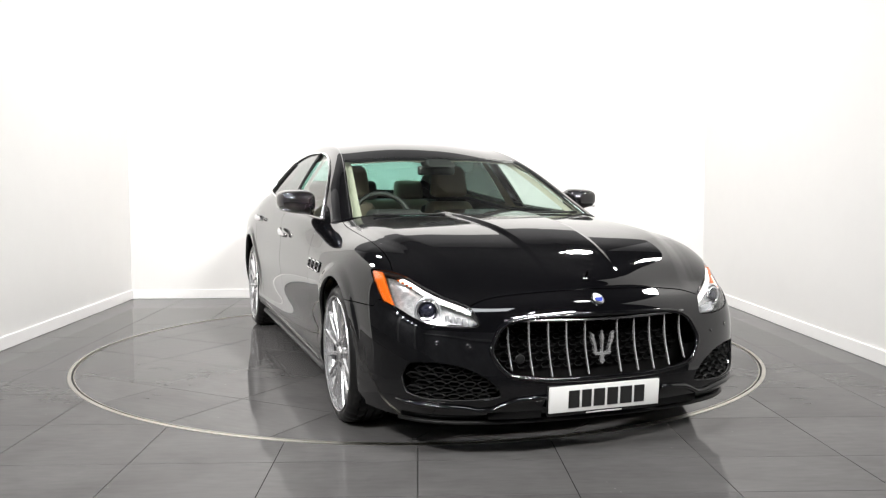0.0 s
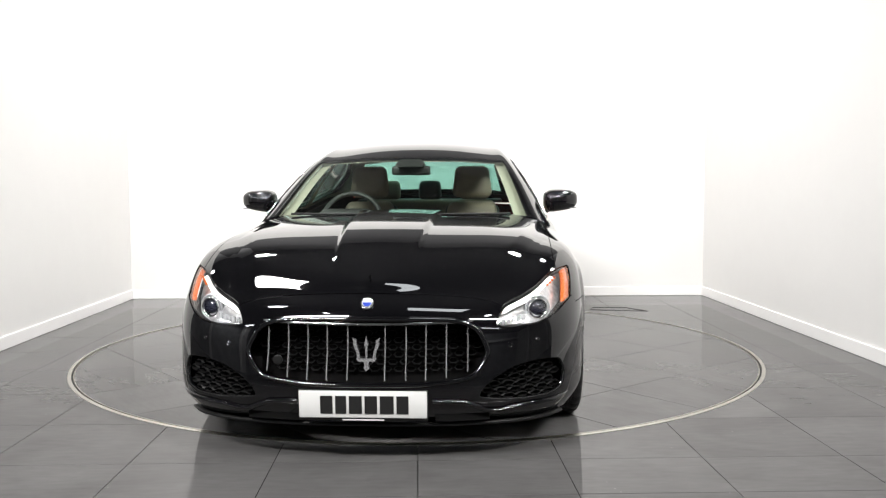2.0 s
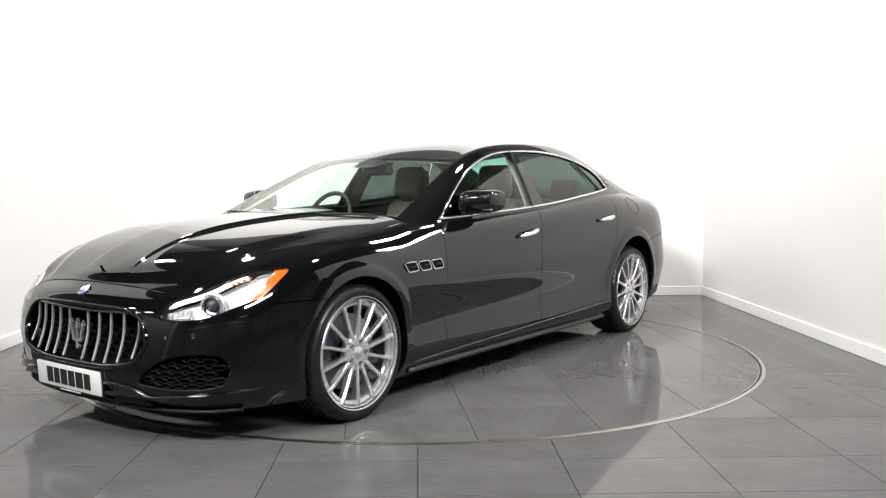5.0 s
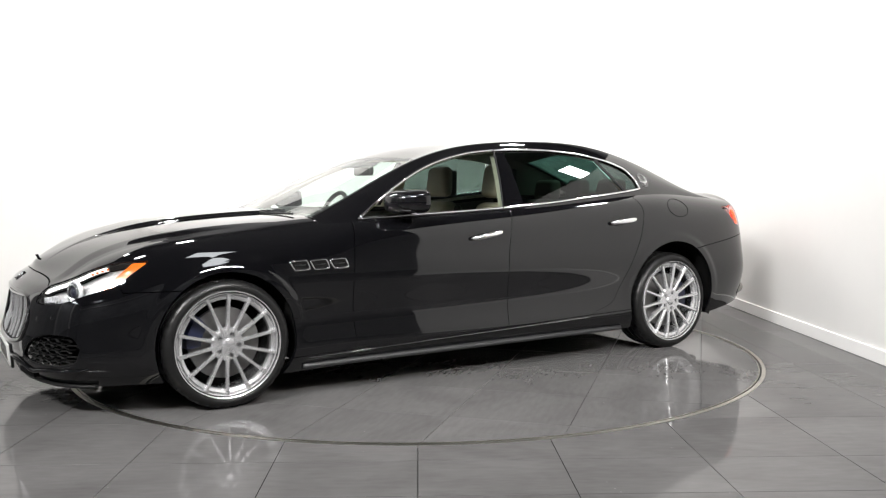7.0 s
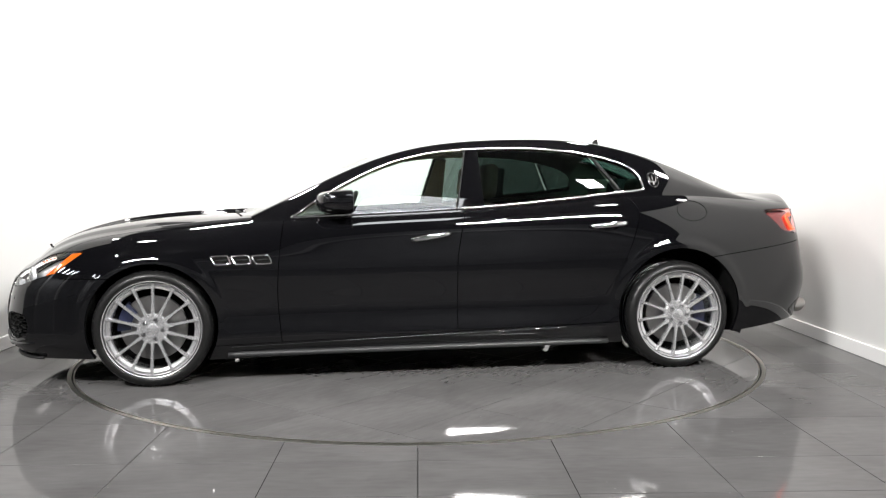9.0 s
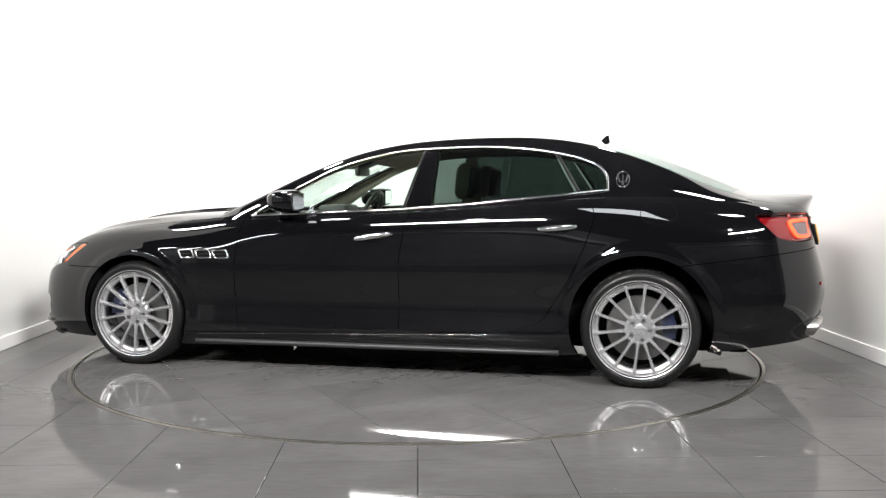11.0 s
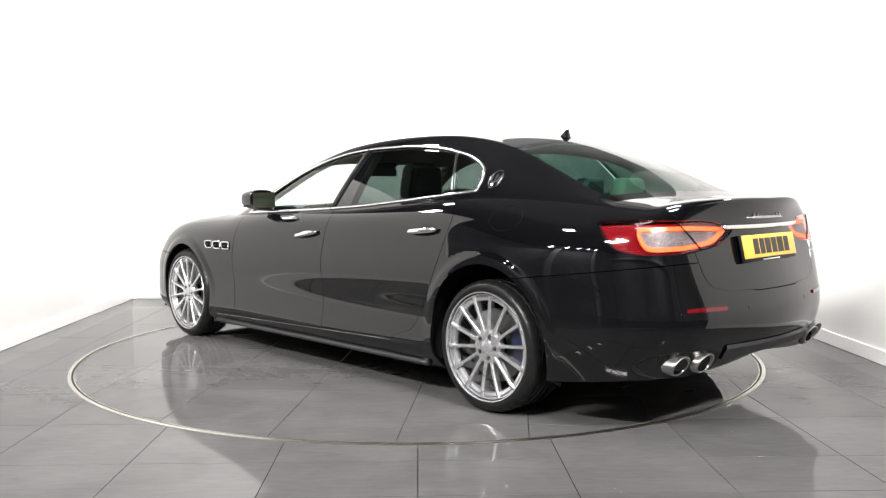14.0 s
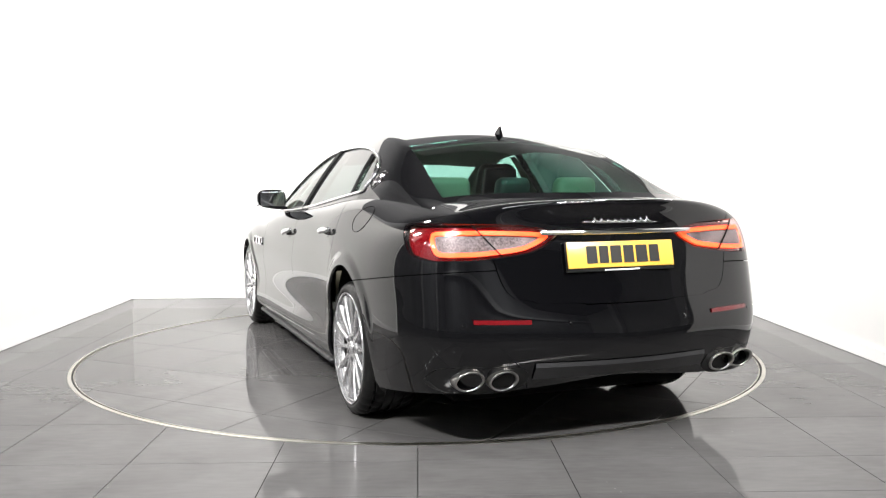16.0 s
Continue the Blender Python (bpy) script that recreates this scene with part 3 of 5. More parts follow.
def creases(P):
    """The raised middle of the bonnet and the sloping facets beside the wing crests."""
    P = P.copy()
    rows_n, first = 92, 59
    wt = np.outer(np.clip((rows_n - np.arange(rows_n)) / 24, 0, 1), np.clip((np.arange(P.shape[1]) - first) / 16, 0, 1))[:, 1:-1, None] * 0.5
    for _ in range(120):
        Q = P[:rows_n + 1]
        before = np.concatenate([Q[1:2] * [1, -1, 1], Q[:-2]])
        mean = (before + Q[1:])[:, 1:-1] / 4 + (Q[:-1, :-2] + Q[:-1, 2:]) / 4
        P[:rows_n, 1:-1] += wt * (mean - Q[:-1, 1:-1])
    x, y = P[:, :, 0], np.abs(P[:, :, 1])
    up = np.clip((P[:, :, 2] - 0.70) / 0.08, 0, 1) * np.clip((x - 0.9) / 0.1, 0, 1)
    fade = np.clip((2.36 - x) / 0.5, 0, 1) * up
    edge = 0.228 - 0.05 * (x - 1.1)
    step = np.clip((edge + 0.016 - y) / 0.022, 0, 1)
    step = step * step * (3 - 2 * step)
    crest = np.minimum(0.66, 0.586 + 0.28 * (2.036 - x))
    drop = np.clip((y - crest) / 0.062, 0, 1) * np.clip((crest + 0.2 - y) / 0.1, 0, 1)
    drop = drop * np.clip((x - 1.25) / 0.5, 0, 1) * np.clip((P[:, :, 2] - 0.66) / 0.05, 0, 1)
    P[:, :, 2] += fade * 0.016 * step - 0.011 * drop
    # flared lips round the wheel arches
    for xa, za, ra in ((1.5855, 0.345, 0.368), (-1.5855, 0.358, 0.398)):
        d = np.hypot(x - xa, P[:, :, 2] - za) - ra
        lip = np.clip((0.075 - d) / 0.05, 0, 1)
        lip = lip * lip * (3 - 2 * lip) * np.clip((P[:, :, 2] - 0.3) / 0.25, 0, 1) * np.clip((y - 0.75) / 0.08, 0, 1)
        P[:, :, 1] += np.sign(P[:, :, 1]) * 0.011 * lip
    return P


P, N, kk = skin([R0, R1, R2, R3, R4, R5, R6, R7], 14, creases, 40)
P[:, -1, 1] = 0
P[0, :, 1] = P[-1, :, 1] = 0
N[:, -1, 1] = 0
N[0, :, 1] = N[-1, :, 1] = 0
if N[len(US) // 2, 42, 1] < 0:
    N = -N
body = grid_sheet(P, N, US, kk)
if Vector(np.cross(P[200, 43] - P[200, 42], P[201, 42] - P[200, 42])).dot(Vector(N[200, 42])) < 0:
    body.F = [q[::-1] for q in body.F]
belt_x, belt_y, belt_z = R5[:, 0][::-1], R5[:, 1][::-1], R5[:, 2][::-1]


def belt(x):
    return np.interp(x, belt_x, belt_y), np.interp(x, belt_x, belt_z)


# -- upper body: belt, pillar and roof edge, centre line --
GS = np.linspace(0, 10, 150)
ax_ = along((0, 1.03), (1, 0.75), (2, 0.45), (3, 0.12), (4, -0.25), (5, -0.7), (6, -1.1), (7, -1.45), (8, -1.75), (9, -2.0), (10, -2.2))(GS)
ay_ = along((0, 0.765), (1, 0.72), (2, 0.665), (3, 0.61), (4, 0.575), (5, 0.56), (6, 0.56), (7, 0.578), (8, 0.605), (9, 0.635), (10, 0.655))(GS)
az_ = along((0, 0.965), (1, 1.095), (2, 1.235), (3, 1.35), (4, 1.412), (5, 1.432), (6, 1.412), (7, 1.335), (8, 1.225), (9, 1.12), (10, 1.055))(GS)
cx_ = along((0, 1.17), (1, 0.93), (2, 0.61), (3, 0.22), (4, -0.25), (5, -0.7), (6, -1.1), (7, -1.45), (8, -1.80), (9, -2.1), (10, -2.3))(GS)
cz_ = along((0, 0.985), (1, 1.085), (2, 1.225), (3, 1.382), (4, 1.458), (5, 1.48), (6, 1.466), (7, 1.403), (8, 1.28), (9, 1.155), (10, 1.07))(GS)
A = np.stack([ax_, ay_, az_], 1)
C = np.stack([cx_, 0 * cx_, cz_], 1)
by_, bz_ = belt(ax_)
H0 = np.stack([ax_, by_, bz_], 1)
H1 = H0 * 0.5 + A * 0.5
H1[:, 1] += 0.022 * np.sin(np.clip(GS / 2, 0, 1) * math.pi / 2)
H3 = A * 0.9 + C * 0.1
H3[:, 2] += 0.008
H4 = A * 0.5 + C * 0.5
H4[:, 2] += 0.012 * np.clip(GS, 0, 1)
P2, N2, kk2 = skin([H0, H1, A, H3, H4, C], 12)
N2[:, -1, 1] = 0
if N2[75, 10, 1] < 0:
    N2 = -N2
house = grid_sheet(P2, N2, GS, kk2)
if Vector(np.cross(P2[75, 11] - P2[75, 10], P2[76, 10] - P2[75, 10])).dot(Vector(N2[75, 10])) < 0:
    house.F = [q[::-1] for q in house.F]

# -- cutting lines of the panels --
XF, XR, ZF, ZR, RF, RR = 1.5855, -1.5855, 0.345, 0.358, 0.368, 0.398
d1 = spline([(0.2, 0.855), (0.3, 0.865), (0.52, 0.88), (0.75, 0.868), (0.92, 0.845), (1.0, 0.83)])
d2 = spline([(0.2, -0.18), (0.66, -0.18), (0.85, -0.205), (1.05, -0.255)])
d3 = spline([(0.25, -0.80), (0.30, -0.86), (0.325, -0.92), (0.36, -1.02), (0.47, -1.10), (0.65, -1.205), (0.86, -1.295), (0.98, -1.325), (1.04, -1.30), (1.12, -1.2)])
sill_z = lambda x: 0.268 - 0.031 * x
bon_y = spline([(0.9, 0.765), (1.2, 0.79), (1.6, 0.795), (1.98, 0.79), (2.1, 0.80), (2.2, 0.86), (2.6, 0.9)])
bon_z = spline([(0.0, 0.702), (0.215, 0.696), (0.344, 0.688), (0.47, 0.674), (0.555, 0.648), (0.62, 0.60), (0.80, 0.58), (0.96, 0.57)])
head = inside(rounded([(0.93, 0.785), (0.80, 0.777), (0.755, 0.758), (0.70, 0.718), (0.655, 0.694), (0.60, 0.672), (0.556, 0.652), (0.520, 0.572), (0.60, 0.567), (0.71, 0.576), (0.77, 0.598), (0.83, 0.64), (0.93, 0.70)], 0.18, 2))
grille_line = rounded([(-0.43, 0.607), (0.43, 0.607), (0.505, 0.47), (0.44, 0.372), (0.25, 0.345), (-0.25, 0.345), (-0.44, 0.372), (-0.505, 0.47)], 0.16, 3)
grille = inside(grille_line)
intake_line = rounded([(0.80, 0.425), (0.825, 0.36), (0.81, 0.292), (0.745, 0.272), (0.60, 0.27), (0.455, 0.284), (0.47, 0.325), (0.52, 0.37), (0.60, 0.412), (0.70, 0.432)], 0.15, 2)
intake = inside(intake_line)
ARC = 0.27
tail_in = inside([(a * ARC, b) for a, b in rounded([(14.72, 0.986), (15.6, 0.992), (17.0, 0.980), (17.72, 0.945), (17.15, 0.868), (16.4, 0.84), (15.55, 0.834), (15.12, 0.855)], 0.1, 2)])
tail = lambda u, z: tail_in(u * ARC, z)
arch_f = lambda v: np.where(v[:, 1] > 0.5, np.hypot(v[:, 0] - XF, v[:, 2] - ZF) - RF, 1.0)
arch_r = lambda v: np.where(v[:, 1] > 0.5, np.hypot(v[:, 0] - XR, v[:, 2] - ZR) - RR, 1.0)

s = body.split(arch_f).split(arch_r)
# the cabin is open above the belt
s = s.split(lambda v: np.maximum(5.0 - v[:, 7], np.maximum(v[:, 0] - 1.0, -2.02 - v[:, 0])))
inner = s.moved(-0.024)
lamp_f = lambda v: np.where(v[:, 0] > 1.75, np.minimum(head(v[:, 1], v[:, 2]), (v[:, 0] - 1.993 - (0.755 - v[:, 2]) * 1.4) * 0.6), -1.0)
lamp_r = lambda v: np.where(v[:, 6] > 14, tail(v[:, 6], v[:, 2]), -1.0)
hole_g = lambda v: np.where(v[:, 0] > 2.0, grille(v[:, 1], v[:, 2]), -1.0)
hole_i = lambda v: np.where(v[:, 0] > 1.9, intake(v[:, 1], v[:, 2]), -1.0)
inner = inner.split(lambda v: -hole_g(v)).split(lambda v: -hole_i(v)).split(lambda v: -lamp_f(v)).split(lambda v: -lamp_r(v))
headlens, s = s.parted(lamp_f)
taillens, s = s.parted(lamp_r)
headlens, taillens = headlens.refined(), taillens.refined()
s = s.split(lambda v: -hole_g(v)).split(lambda v: -hole_i(v))
bonnet, s = s.parted(lambda v: np.minimum(np.minimum(bon_y(v[:, 0]) - v[:, 1], v[:, 0] - 0.9), np.minimum(v[:, 7] - 4.02, v[:, 2] - bon_z(v[:, 1]))))
bumper_f, s = s.parted(lambda v: np.minimum(v[:, 0] - 1.62, np.where(v[:, 0] > 2.1, np.maximum(0.66 - v[:, 2], v[:, 0] - 2.2 - 0.0 * v[:, 1]), 0.63 - v[:, 2])))
boot_y = spline([(0.6, 0.0), (0.655, 0.30), (0.664, 0.44), (0.675, 0.49), (0.718, 0.54), (0.853, 0.583), (0.981, 0.622), (1.036, 0.665), (1.2, 0.675)])
boot, s = s.parted(lambda v: np.minimum(np.minimum(boot_y(v[:, 2]) - v[:, 1], -1.9 - v[:, 0]), v[:, 2] - 0.652))
bumper_r, s = s.parted(lambda v: np.minimum(-1.62 - v[:, 0], 0.70 + np.clip(-1.8 - v[:, 0], -1, 0.9) * 0.13 - v[:, 2]))
sill, s = s.parted(lambda v: np.minimum(sill_z(v[:, 0]) - v[:, 2], np.minimum(v[:, 0] + 1.4, 1.4 - v[:, 0])))
wing, s = s.parted(lambda v: v[:, 0] - d1(v[:, 2]))
door_f, s = s.parted(lambda v: v[:, 0] - d2(v[:, 2]))
door_r, quarter = s.parted(lambda v: v[:, 0] - d3(v[:, 2]))

for nm, sh in (("bonnet", bonnet), ("front_bumper", bumper_f), ("rear_bumper", bumper_r), ("boot_lid", boot)):
    car_part(nm, sh.plus(sh.mirror()).mesh(nm, PAINT))
SIDES = {}
for nm, sh in (("front_wing", wing), ("front_door", door_f), ("rear_door", door_r), ("rear_quarter_panel", quarter), ("side_skirt", sill)):
    SIDES[nm] = [car_part(nm, q.mesh(nm, PAINT)) for q in (sh, sh.mirror())]
car_part("inner_shell", inner.plus(inner.mirror()).mesh("inner_shell", SHELL, 0), "matt black inner structure")

# -- glass and roof --
dlo_lo = spline([(-1.5, 1.13), (-1.21, 1.098), (-0.85, 1.062), (-0.51, 1.03), (-0.1, 1.003), (0.52, 0.975), (0.9, 0.958)])
dlo_hi = spline([(-1.42, 1.10), (-1.40, 1.17), (-1.365, 1.235), (-1.28, 1.285), (-1.15, 1.325), (-0.89, 1.367), (-0.63, 1.382), (-0.38, 1.378), (-0.13, 1.36), (0.06, 1.325), (0.27, 1.26), (0.47, 1.165), (0.64, 1.065), (0.80, 0.96), (0.9, 0.9)])


def window_line(v):
    return np.where(v[:, 7] < 3, np.minimum(np.minimum(dlo_hi(v[:, 0]) - v[:, 2], v[:, 2] - dlo_lo(v[:, 0])), np.minimum(0.86 - v[:, 0], v[:, 0] + 1.4)), -1.0)


side_glass, h = house.parted(window_line, 0.0)
screen, h = h.parted(lambda v: np.minimum(np.minimum(2.62 - v[:, 6] - 0.12 * v[:, 1], (v[:, 7] - 2.66) * 0.12), v[:, 6] - 0.0), 0.0)
rear_glass, h = h.parted(lambda v: np.minimum(np.minimum(v[:, 6] - 6.9, 9.45 - v[:, 6]) * 0.3, (v[:, 7] - 2.3) * 0.12), 0.0)
roof, frame_side = h.parted(lambda v: (v[:, 7] - 2.5) * 0.08, 0.0)
car_part("roof", roof.plus(roof.mirror()).mesh("roof", PAINT))
car_part("windscreen", screen.plus(screen.mirror()).mesh("windscreen", CLEAR, 0.0), "clear laminated glass")
car_part("rear_window", rear_glass.plus(rear_glass.mirror()).mesh("rear_window", GREENGLASS, 0.0), "green-tinted glass")
for q in (frame_side, frame_side.mirror()):
    car_part("window_frame", q.mesh("window_frame", PAINT))
gf, rest = side_glass.parted(lambda v: v[:, 0] - (-0.19 - 0.235 * (v[:, 2] - 1.0)), 0.0)
gb, rest = rest.parted(lambda v: v[:, 0] + 0.36, 0.0)
gr, gq = rest.parted(lambda v: v[:, 0] - (-1.225 + 0.59 * (v[:, 2] - 1.10)), 0.012)
for nm, sh, mat, lab in (("front_door_window", gf, CLEAR, "clear glass"), ("b_pillar_trim", gb, PAINT, "gloss black pillar trim"), ("rear_door_window", gr, PRIVACY, "dark tinted glass"), ("quarter_window", gq, PRIVACY, "dark tinted glass")):
    for q in (sh, sh.mirror()):
        car_part(nm, q.moved(-0.006).mesh(nm, mat, 0.0), lab)


for q in (gb, gb.mirror()):
    car_part("door_pillar_lining", q.moved(-0.05).mesh("door_pillar_lining", LINING, 0.0), "cream door pillar trim")


# chrome strip round the side windows, laid on the skin
def on_house(x, z):
    """The point of the upper body's flank at this length and height."""
    i = int(np.argmin(np.abs(P2[:, 12, 0] - x)))
    col = P2[i, :37]
    j = int(np.argmin(np.abs(col[:, 2] - z)))
    return Vector((x, float(np.interp(z, col[:, 2], col[:, 1])), z))


def on_body(x, z):
    """The point of the lower body's flank at this length and height."""
    m = np.abs(US - np.interp(-x, -OX[60:360], US[60:360]))
    i = int(np.argmin(m))
    col = P[i, 11:72]
    return Vector((x, float(np.interp(z, col[:, 2], col[:, 1])), z))


xs_hi = [0.80 - 2.19 * i / 90 for i in range(91)]
loop = [on_house(x, float(dlo_hi(x))) for x in xs_hi]
xs_lo = [-1.395 + 2.195 * i / 70 for i in range(71)]
loop += [on_house(x, float(dlo_lo(x))) for x in xs_lo]
loop = [p + Vector((0, 0.003, 0)) for p in loop]
v, f = tube(loop, 0.0085, 6, closed=True)
both("window_chrome_strip", v, f, CHROME, "bright chrome strip")
for (xa, za), (xb, zb) in (((-0.19, 1.0), (-0.278, 1.37)), ((-1.238, 1.10), (-1.10, 1.32))):
    pts = [on_house(xa + (xb - xa) * i / 8, za + (zb - za) * i / 8) + Vector((0, 0.002, 0)) for i in range(9)]
    v, f = tube(pts, 0.012, 6, flat=0.4)
    both("window_divider", v, f, BLACKTRIM, "black rubber divider")


# -- wheels --
def build_wheel(xw, side, width):
    """A wheel under the car at the axle xw; side is 1 or -1; its face looks outwards."""
    rim_r, tyre_r = 0.276, 0.336
    hub = new("wheel")
    hub.parent = car
    hub.location = OFF + Vector((xw, side * 0.943, tyre_r))
    hub.rotation_euler = (0, 0, 0 if side > 0 else math.pi)
    w = width
    v, f = lathe([(rim_r - 0.012, -w + 0.01), (rim_r + 0.02, -w), (tyre_r - 0.02, -w + 0.005), (tyre_r - 0.003, -w + 0.03)] +
                 sum([[(tyre_r, -w * (1 - t) - 0.03 * t + 0.0), (tyre_r, -w * (1 - t) - 0.03 * t + 0.02), (tyre_r - 0.006, -w * (1 - t) - 0.03 * t + 0.022), (tyre_r - 0.006, -w * (1 - t) - 0.03 * t + 0.028)] for t in (0.2, 0.4, 0.6, 0.8)], []) +
                 [(tyre_r, -0.045), (tyre_r - 0.004, -0.026), (tyre_r - 0.016, -0.008), (tyre_r - 0.035, 0.002), (rim_r + 0.012, 0.0), (rim_r + 0.002, -0.008), (rim_r - 0.01, -0.02)], 180)
    # slanting grooves across the shoulders of the tread
    m = len(v) // 180
    for i in range(180):
        for k in range(m):
            x, h, z = v[i * m + k]
            r = math.hypot(x, z)
            if r > tyre_r - 0.012 and (i + int((h + w / 2) * 60 * (1 if h > -w / 2 else -1))) % 5 == 0 and abs(h + w / 2) > w * 0.16:
                v[i * m + k] = (x * (1 - 0.007 / r), h, z * (1 - 0.007 / r))
    piece("tyre", crisp(mesh_of("tyre", v, f, TYRE), 40), hub, "black low-profile tyre")
    v, f = lathe([(rim_r - 0.03, -w + 0.02), (rim_r - 0.025, -0.06), (rim_r - 0.046, -0.04), (rim_r - 0.041, -0.026), (rim_r - 0.034, -0.023), (rim_r - 0.025, -0.02), (rim_r - 0.023, -0.03), (rim_r - 0.018, -0.03), (rim_r - 0.015, -0.014), (rim_r - 0.009, -0.012), (rim_r - 0.007, -0.02), (rim_r - 0.004, -0.018), (rim_r - 0.003, 0.001), (rim_r + 0.002, 0.003), (rim_r + 0.004, -0.002)], 72)
    piece("rim", crisp(mesh_of("rim", v, f, ALLOY), 30), hub, "polished silver alloy rim")
    # thin straight spokes, dished a little towards the hub
    sv, sf = [], []
    for t in np.linspace(0, 1, 7):
        r = 0.066 + (rim_r - 0.014 - 0.066) * t
        wd = 0.0135 - 0.0045 * min(1, t * 3) + 0.03 * max(0, t - 0.82)
        y = -0.012 - 0.012 * (1 - t) ** 1.5
        sv += [(-wd, y - 0.002, r), (-wd * 0.55, y + 0.006, r), (wd * 0.55, y + 0.006, r), (wd, y - 0.002, r), (wd * 0.8, y - 0.03, r), (-wd * 0.8, y - 0.03, r)]
    for i in range(6):
        for k in range(6):
            sf.append((i * 6 + k, i * 6 + (k + 1) % 6, i * 6 + 6 + (k + 1) % 6, i * 6 + 6 + k))
    spoke = crisp(mesh_of("spoke", sv, sf, ALLOY), 25)
    for i in range(14):
        piece("spoke", spoke, hub).rotation_euler = (0, radians(-2.0 if xw > 0 else -6.5) + math.pi * 2 * i / 14, 0)
    v, f = lathe([(0.09, -0.055), (0.088, -0.026), (0.082, -0.019), (0.06, -0.017), (0.034, -0.018), (0.031, -0.013), (0.02, -0.010), (0.0, -0.009)], 40)
    piece("hub_centre", crisp(mesh_of("hub_centre", v, f, ALLOY), 35), hub)
    v, f = lathe([(0.0135, -0.0165), (0.0125, -0.0155), (0.0115, -0.02), (0.0095, -0.02), (0.0085, -0.012), (0.0, -0.0125)], 12)
    nut = mesh_of("wheel_nut", v, f, DARKCHROME, False)
    for i in range(5):
        a = math.pi * 2 * (i + 0.55) / 5
        piece("wheel_nut", nut, hub).location = (0.056 * math.cos(a), 0.001, 0.056 * math.sin(a))
    v, f = lathe([(0.08, -0.085), (0.185, -0.085), (0.187, -0.1), (0.185, -0.115), (0.08, -0.115)], 48)
    piece("brake_disc", crisp(mesh_of("brake_disc", v, f, DISC), 40), hub, "ventilated steel brake disc")
    cv, cf = [], []
    a0 = math.pi * (0.12 if (xw > 0) == (side > 0) else 0.95)
    for i in range(9):
        a = a0 + (i - 4) * 0.11
        for r, y in ((0.125, -0.125), (0.125, -0.07), (0.16, -0.06), (0.2, -0.065), (0.208, -0.125)):
            cv.append((r * math.cos(a), y, r * math.sin(a)))
    for i in range(8):
        for k in range(5):
            cf.append((i * 5 + k, i * 5 + (k + 1) % 5, i * 5 + 5 + (k + 1) % 5, i * 5 + 5 + k))
    cf += [(0, 1, 2, 3, 4), (44, 43, 42, 41, 40)]
    piece("brake_caliper", crisp(mesh_of("brake_caliper", cv, cf, CALIPER), 30), hub, "blue brake caliper")
    v, f = lathe([(rim_r - 0.03, -w + 0.03), (0.0, -w + 0.03)], 40)
    piece("wheel_back", mesh_of("wheel_back", v, f, SHELL), hub, "dark inner side of the wheel")
    return hub


for side in (1, -1):
    build_wheel(XF, side, 0.235)
    build_wheel(XR, side, 0.275)
    for xw, rr, zc, yin in ((XF, RF, ZF, 0.5), (XR, RR, ZR, 0.635)):
        prof = [(rr + 0.07, 0.885), (rr + 0.012, 0.9), (rr + 0.02, yin + 0.06), (rr + 0.0, yin), (0.0, yin)]
        wv, wf = [], []
        for i in range(41):
            a = -0.35 + (math.pi + 0.7) * i / 40
            wv += [(xw + r * math.cos(a), side * y, max(0.16, zc + r * math.sin(a))) for r, y in prof]
        for i in range(40):
            for k in range(4):
                wf.append((i * 5 + k, i * 5 + k + 1, i * 5 + 6 + k, i * 5 + 5 + k))
        car_part("wheel_arch_liner", mesh_of("wheel_arch_liner", wv, wf, SHELL), "black wheel arch liner")
bm = box_bm(-2.2, 2.2, -0.62, 0.62, 0.17, 0.24, 0.02)
for q in (box_bm(-1.15, 1.15, -0.88, 0.88, 0.165, 0.2, 0.01),):
    me = bpy.data.meshes.new("t")
    q.to_mesh(me)
    bm.from_mesh(me)
    q.free()
car_part("underbody", from_bm("underbody", bm, SHELL), "black underbody")


# -- helpers to lay small parts on the skin --
PF = body.V[(body.V[:, 0] > 1.7) & (body.V[:, 7] < 5.6)]
PB = body.V[(body.V[:, 0] < -1.9) & (body.V[:, 7] < 5.6)]


def on_end(y, z, rows=PF, out=0.0):
    """The point of nose (or tail) at this offset from the middle and height, lifted outwards."""
    d = (rows[:, 1] - abs(y)) ** 2 + (rows[:, 2] - z) ** 2
    i = np.argsort(d)[:6]
    w = 1 / (d[i] + 1e-6)
    r = (rows[i] * w[:, None]).sum(0) / w.sum()
    n = Vector((r[3], r[4] * (1 if y >= 0 else -1), r[5])).normalized()
    return Vector((r[0], y, z)) + n * out


def band(points, width, depth):
    """A thin flat bar along points, standing upright by width, with its depth along x."""
    v, f = [], []
    for p in points:
        v += [(p[0], p[1], p[2] - width / 2), (p[0], p[1], p[2] + width / 2), (p[0] - depth, p[1], p[2] + width / 2), (p[0] - depth, p[1], p[2] - width / 2)]
    n = len(points)
    for i in range(n - 1):
        for k in range(4):
            f.append((i * 4 + k, i * 4 + (k + 1) % 4, i * 4 + 4 + (k + 1) % 4, i * 4 + 4 + k))
    f += [(0, 1, 2, 3), ((n - 1) * 4 + 3, (n - 1) * 4 + 2, (n - 1) * 4 + 1, (n - 1) * 4)]
    return v, f


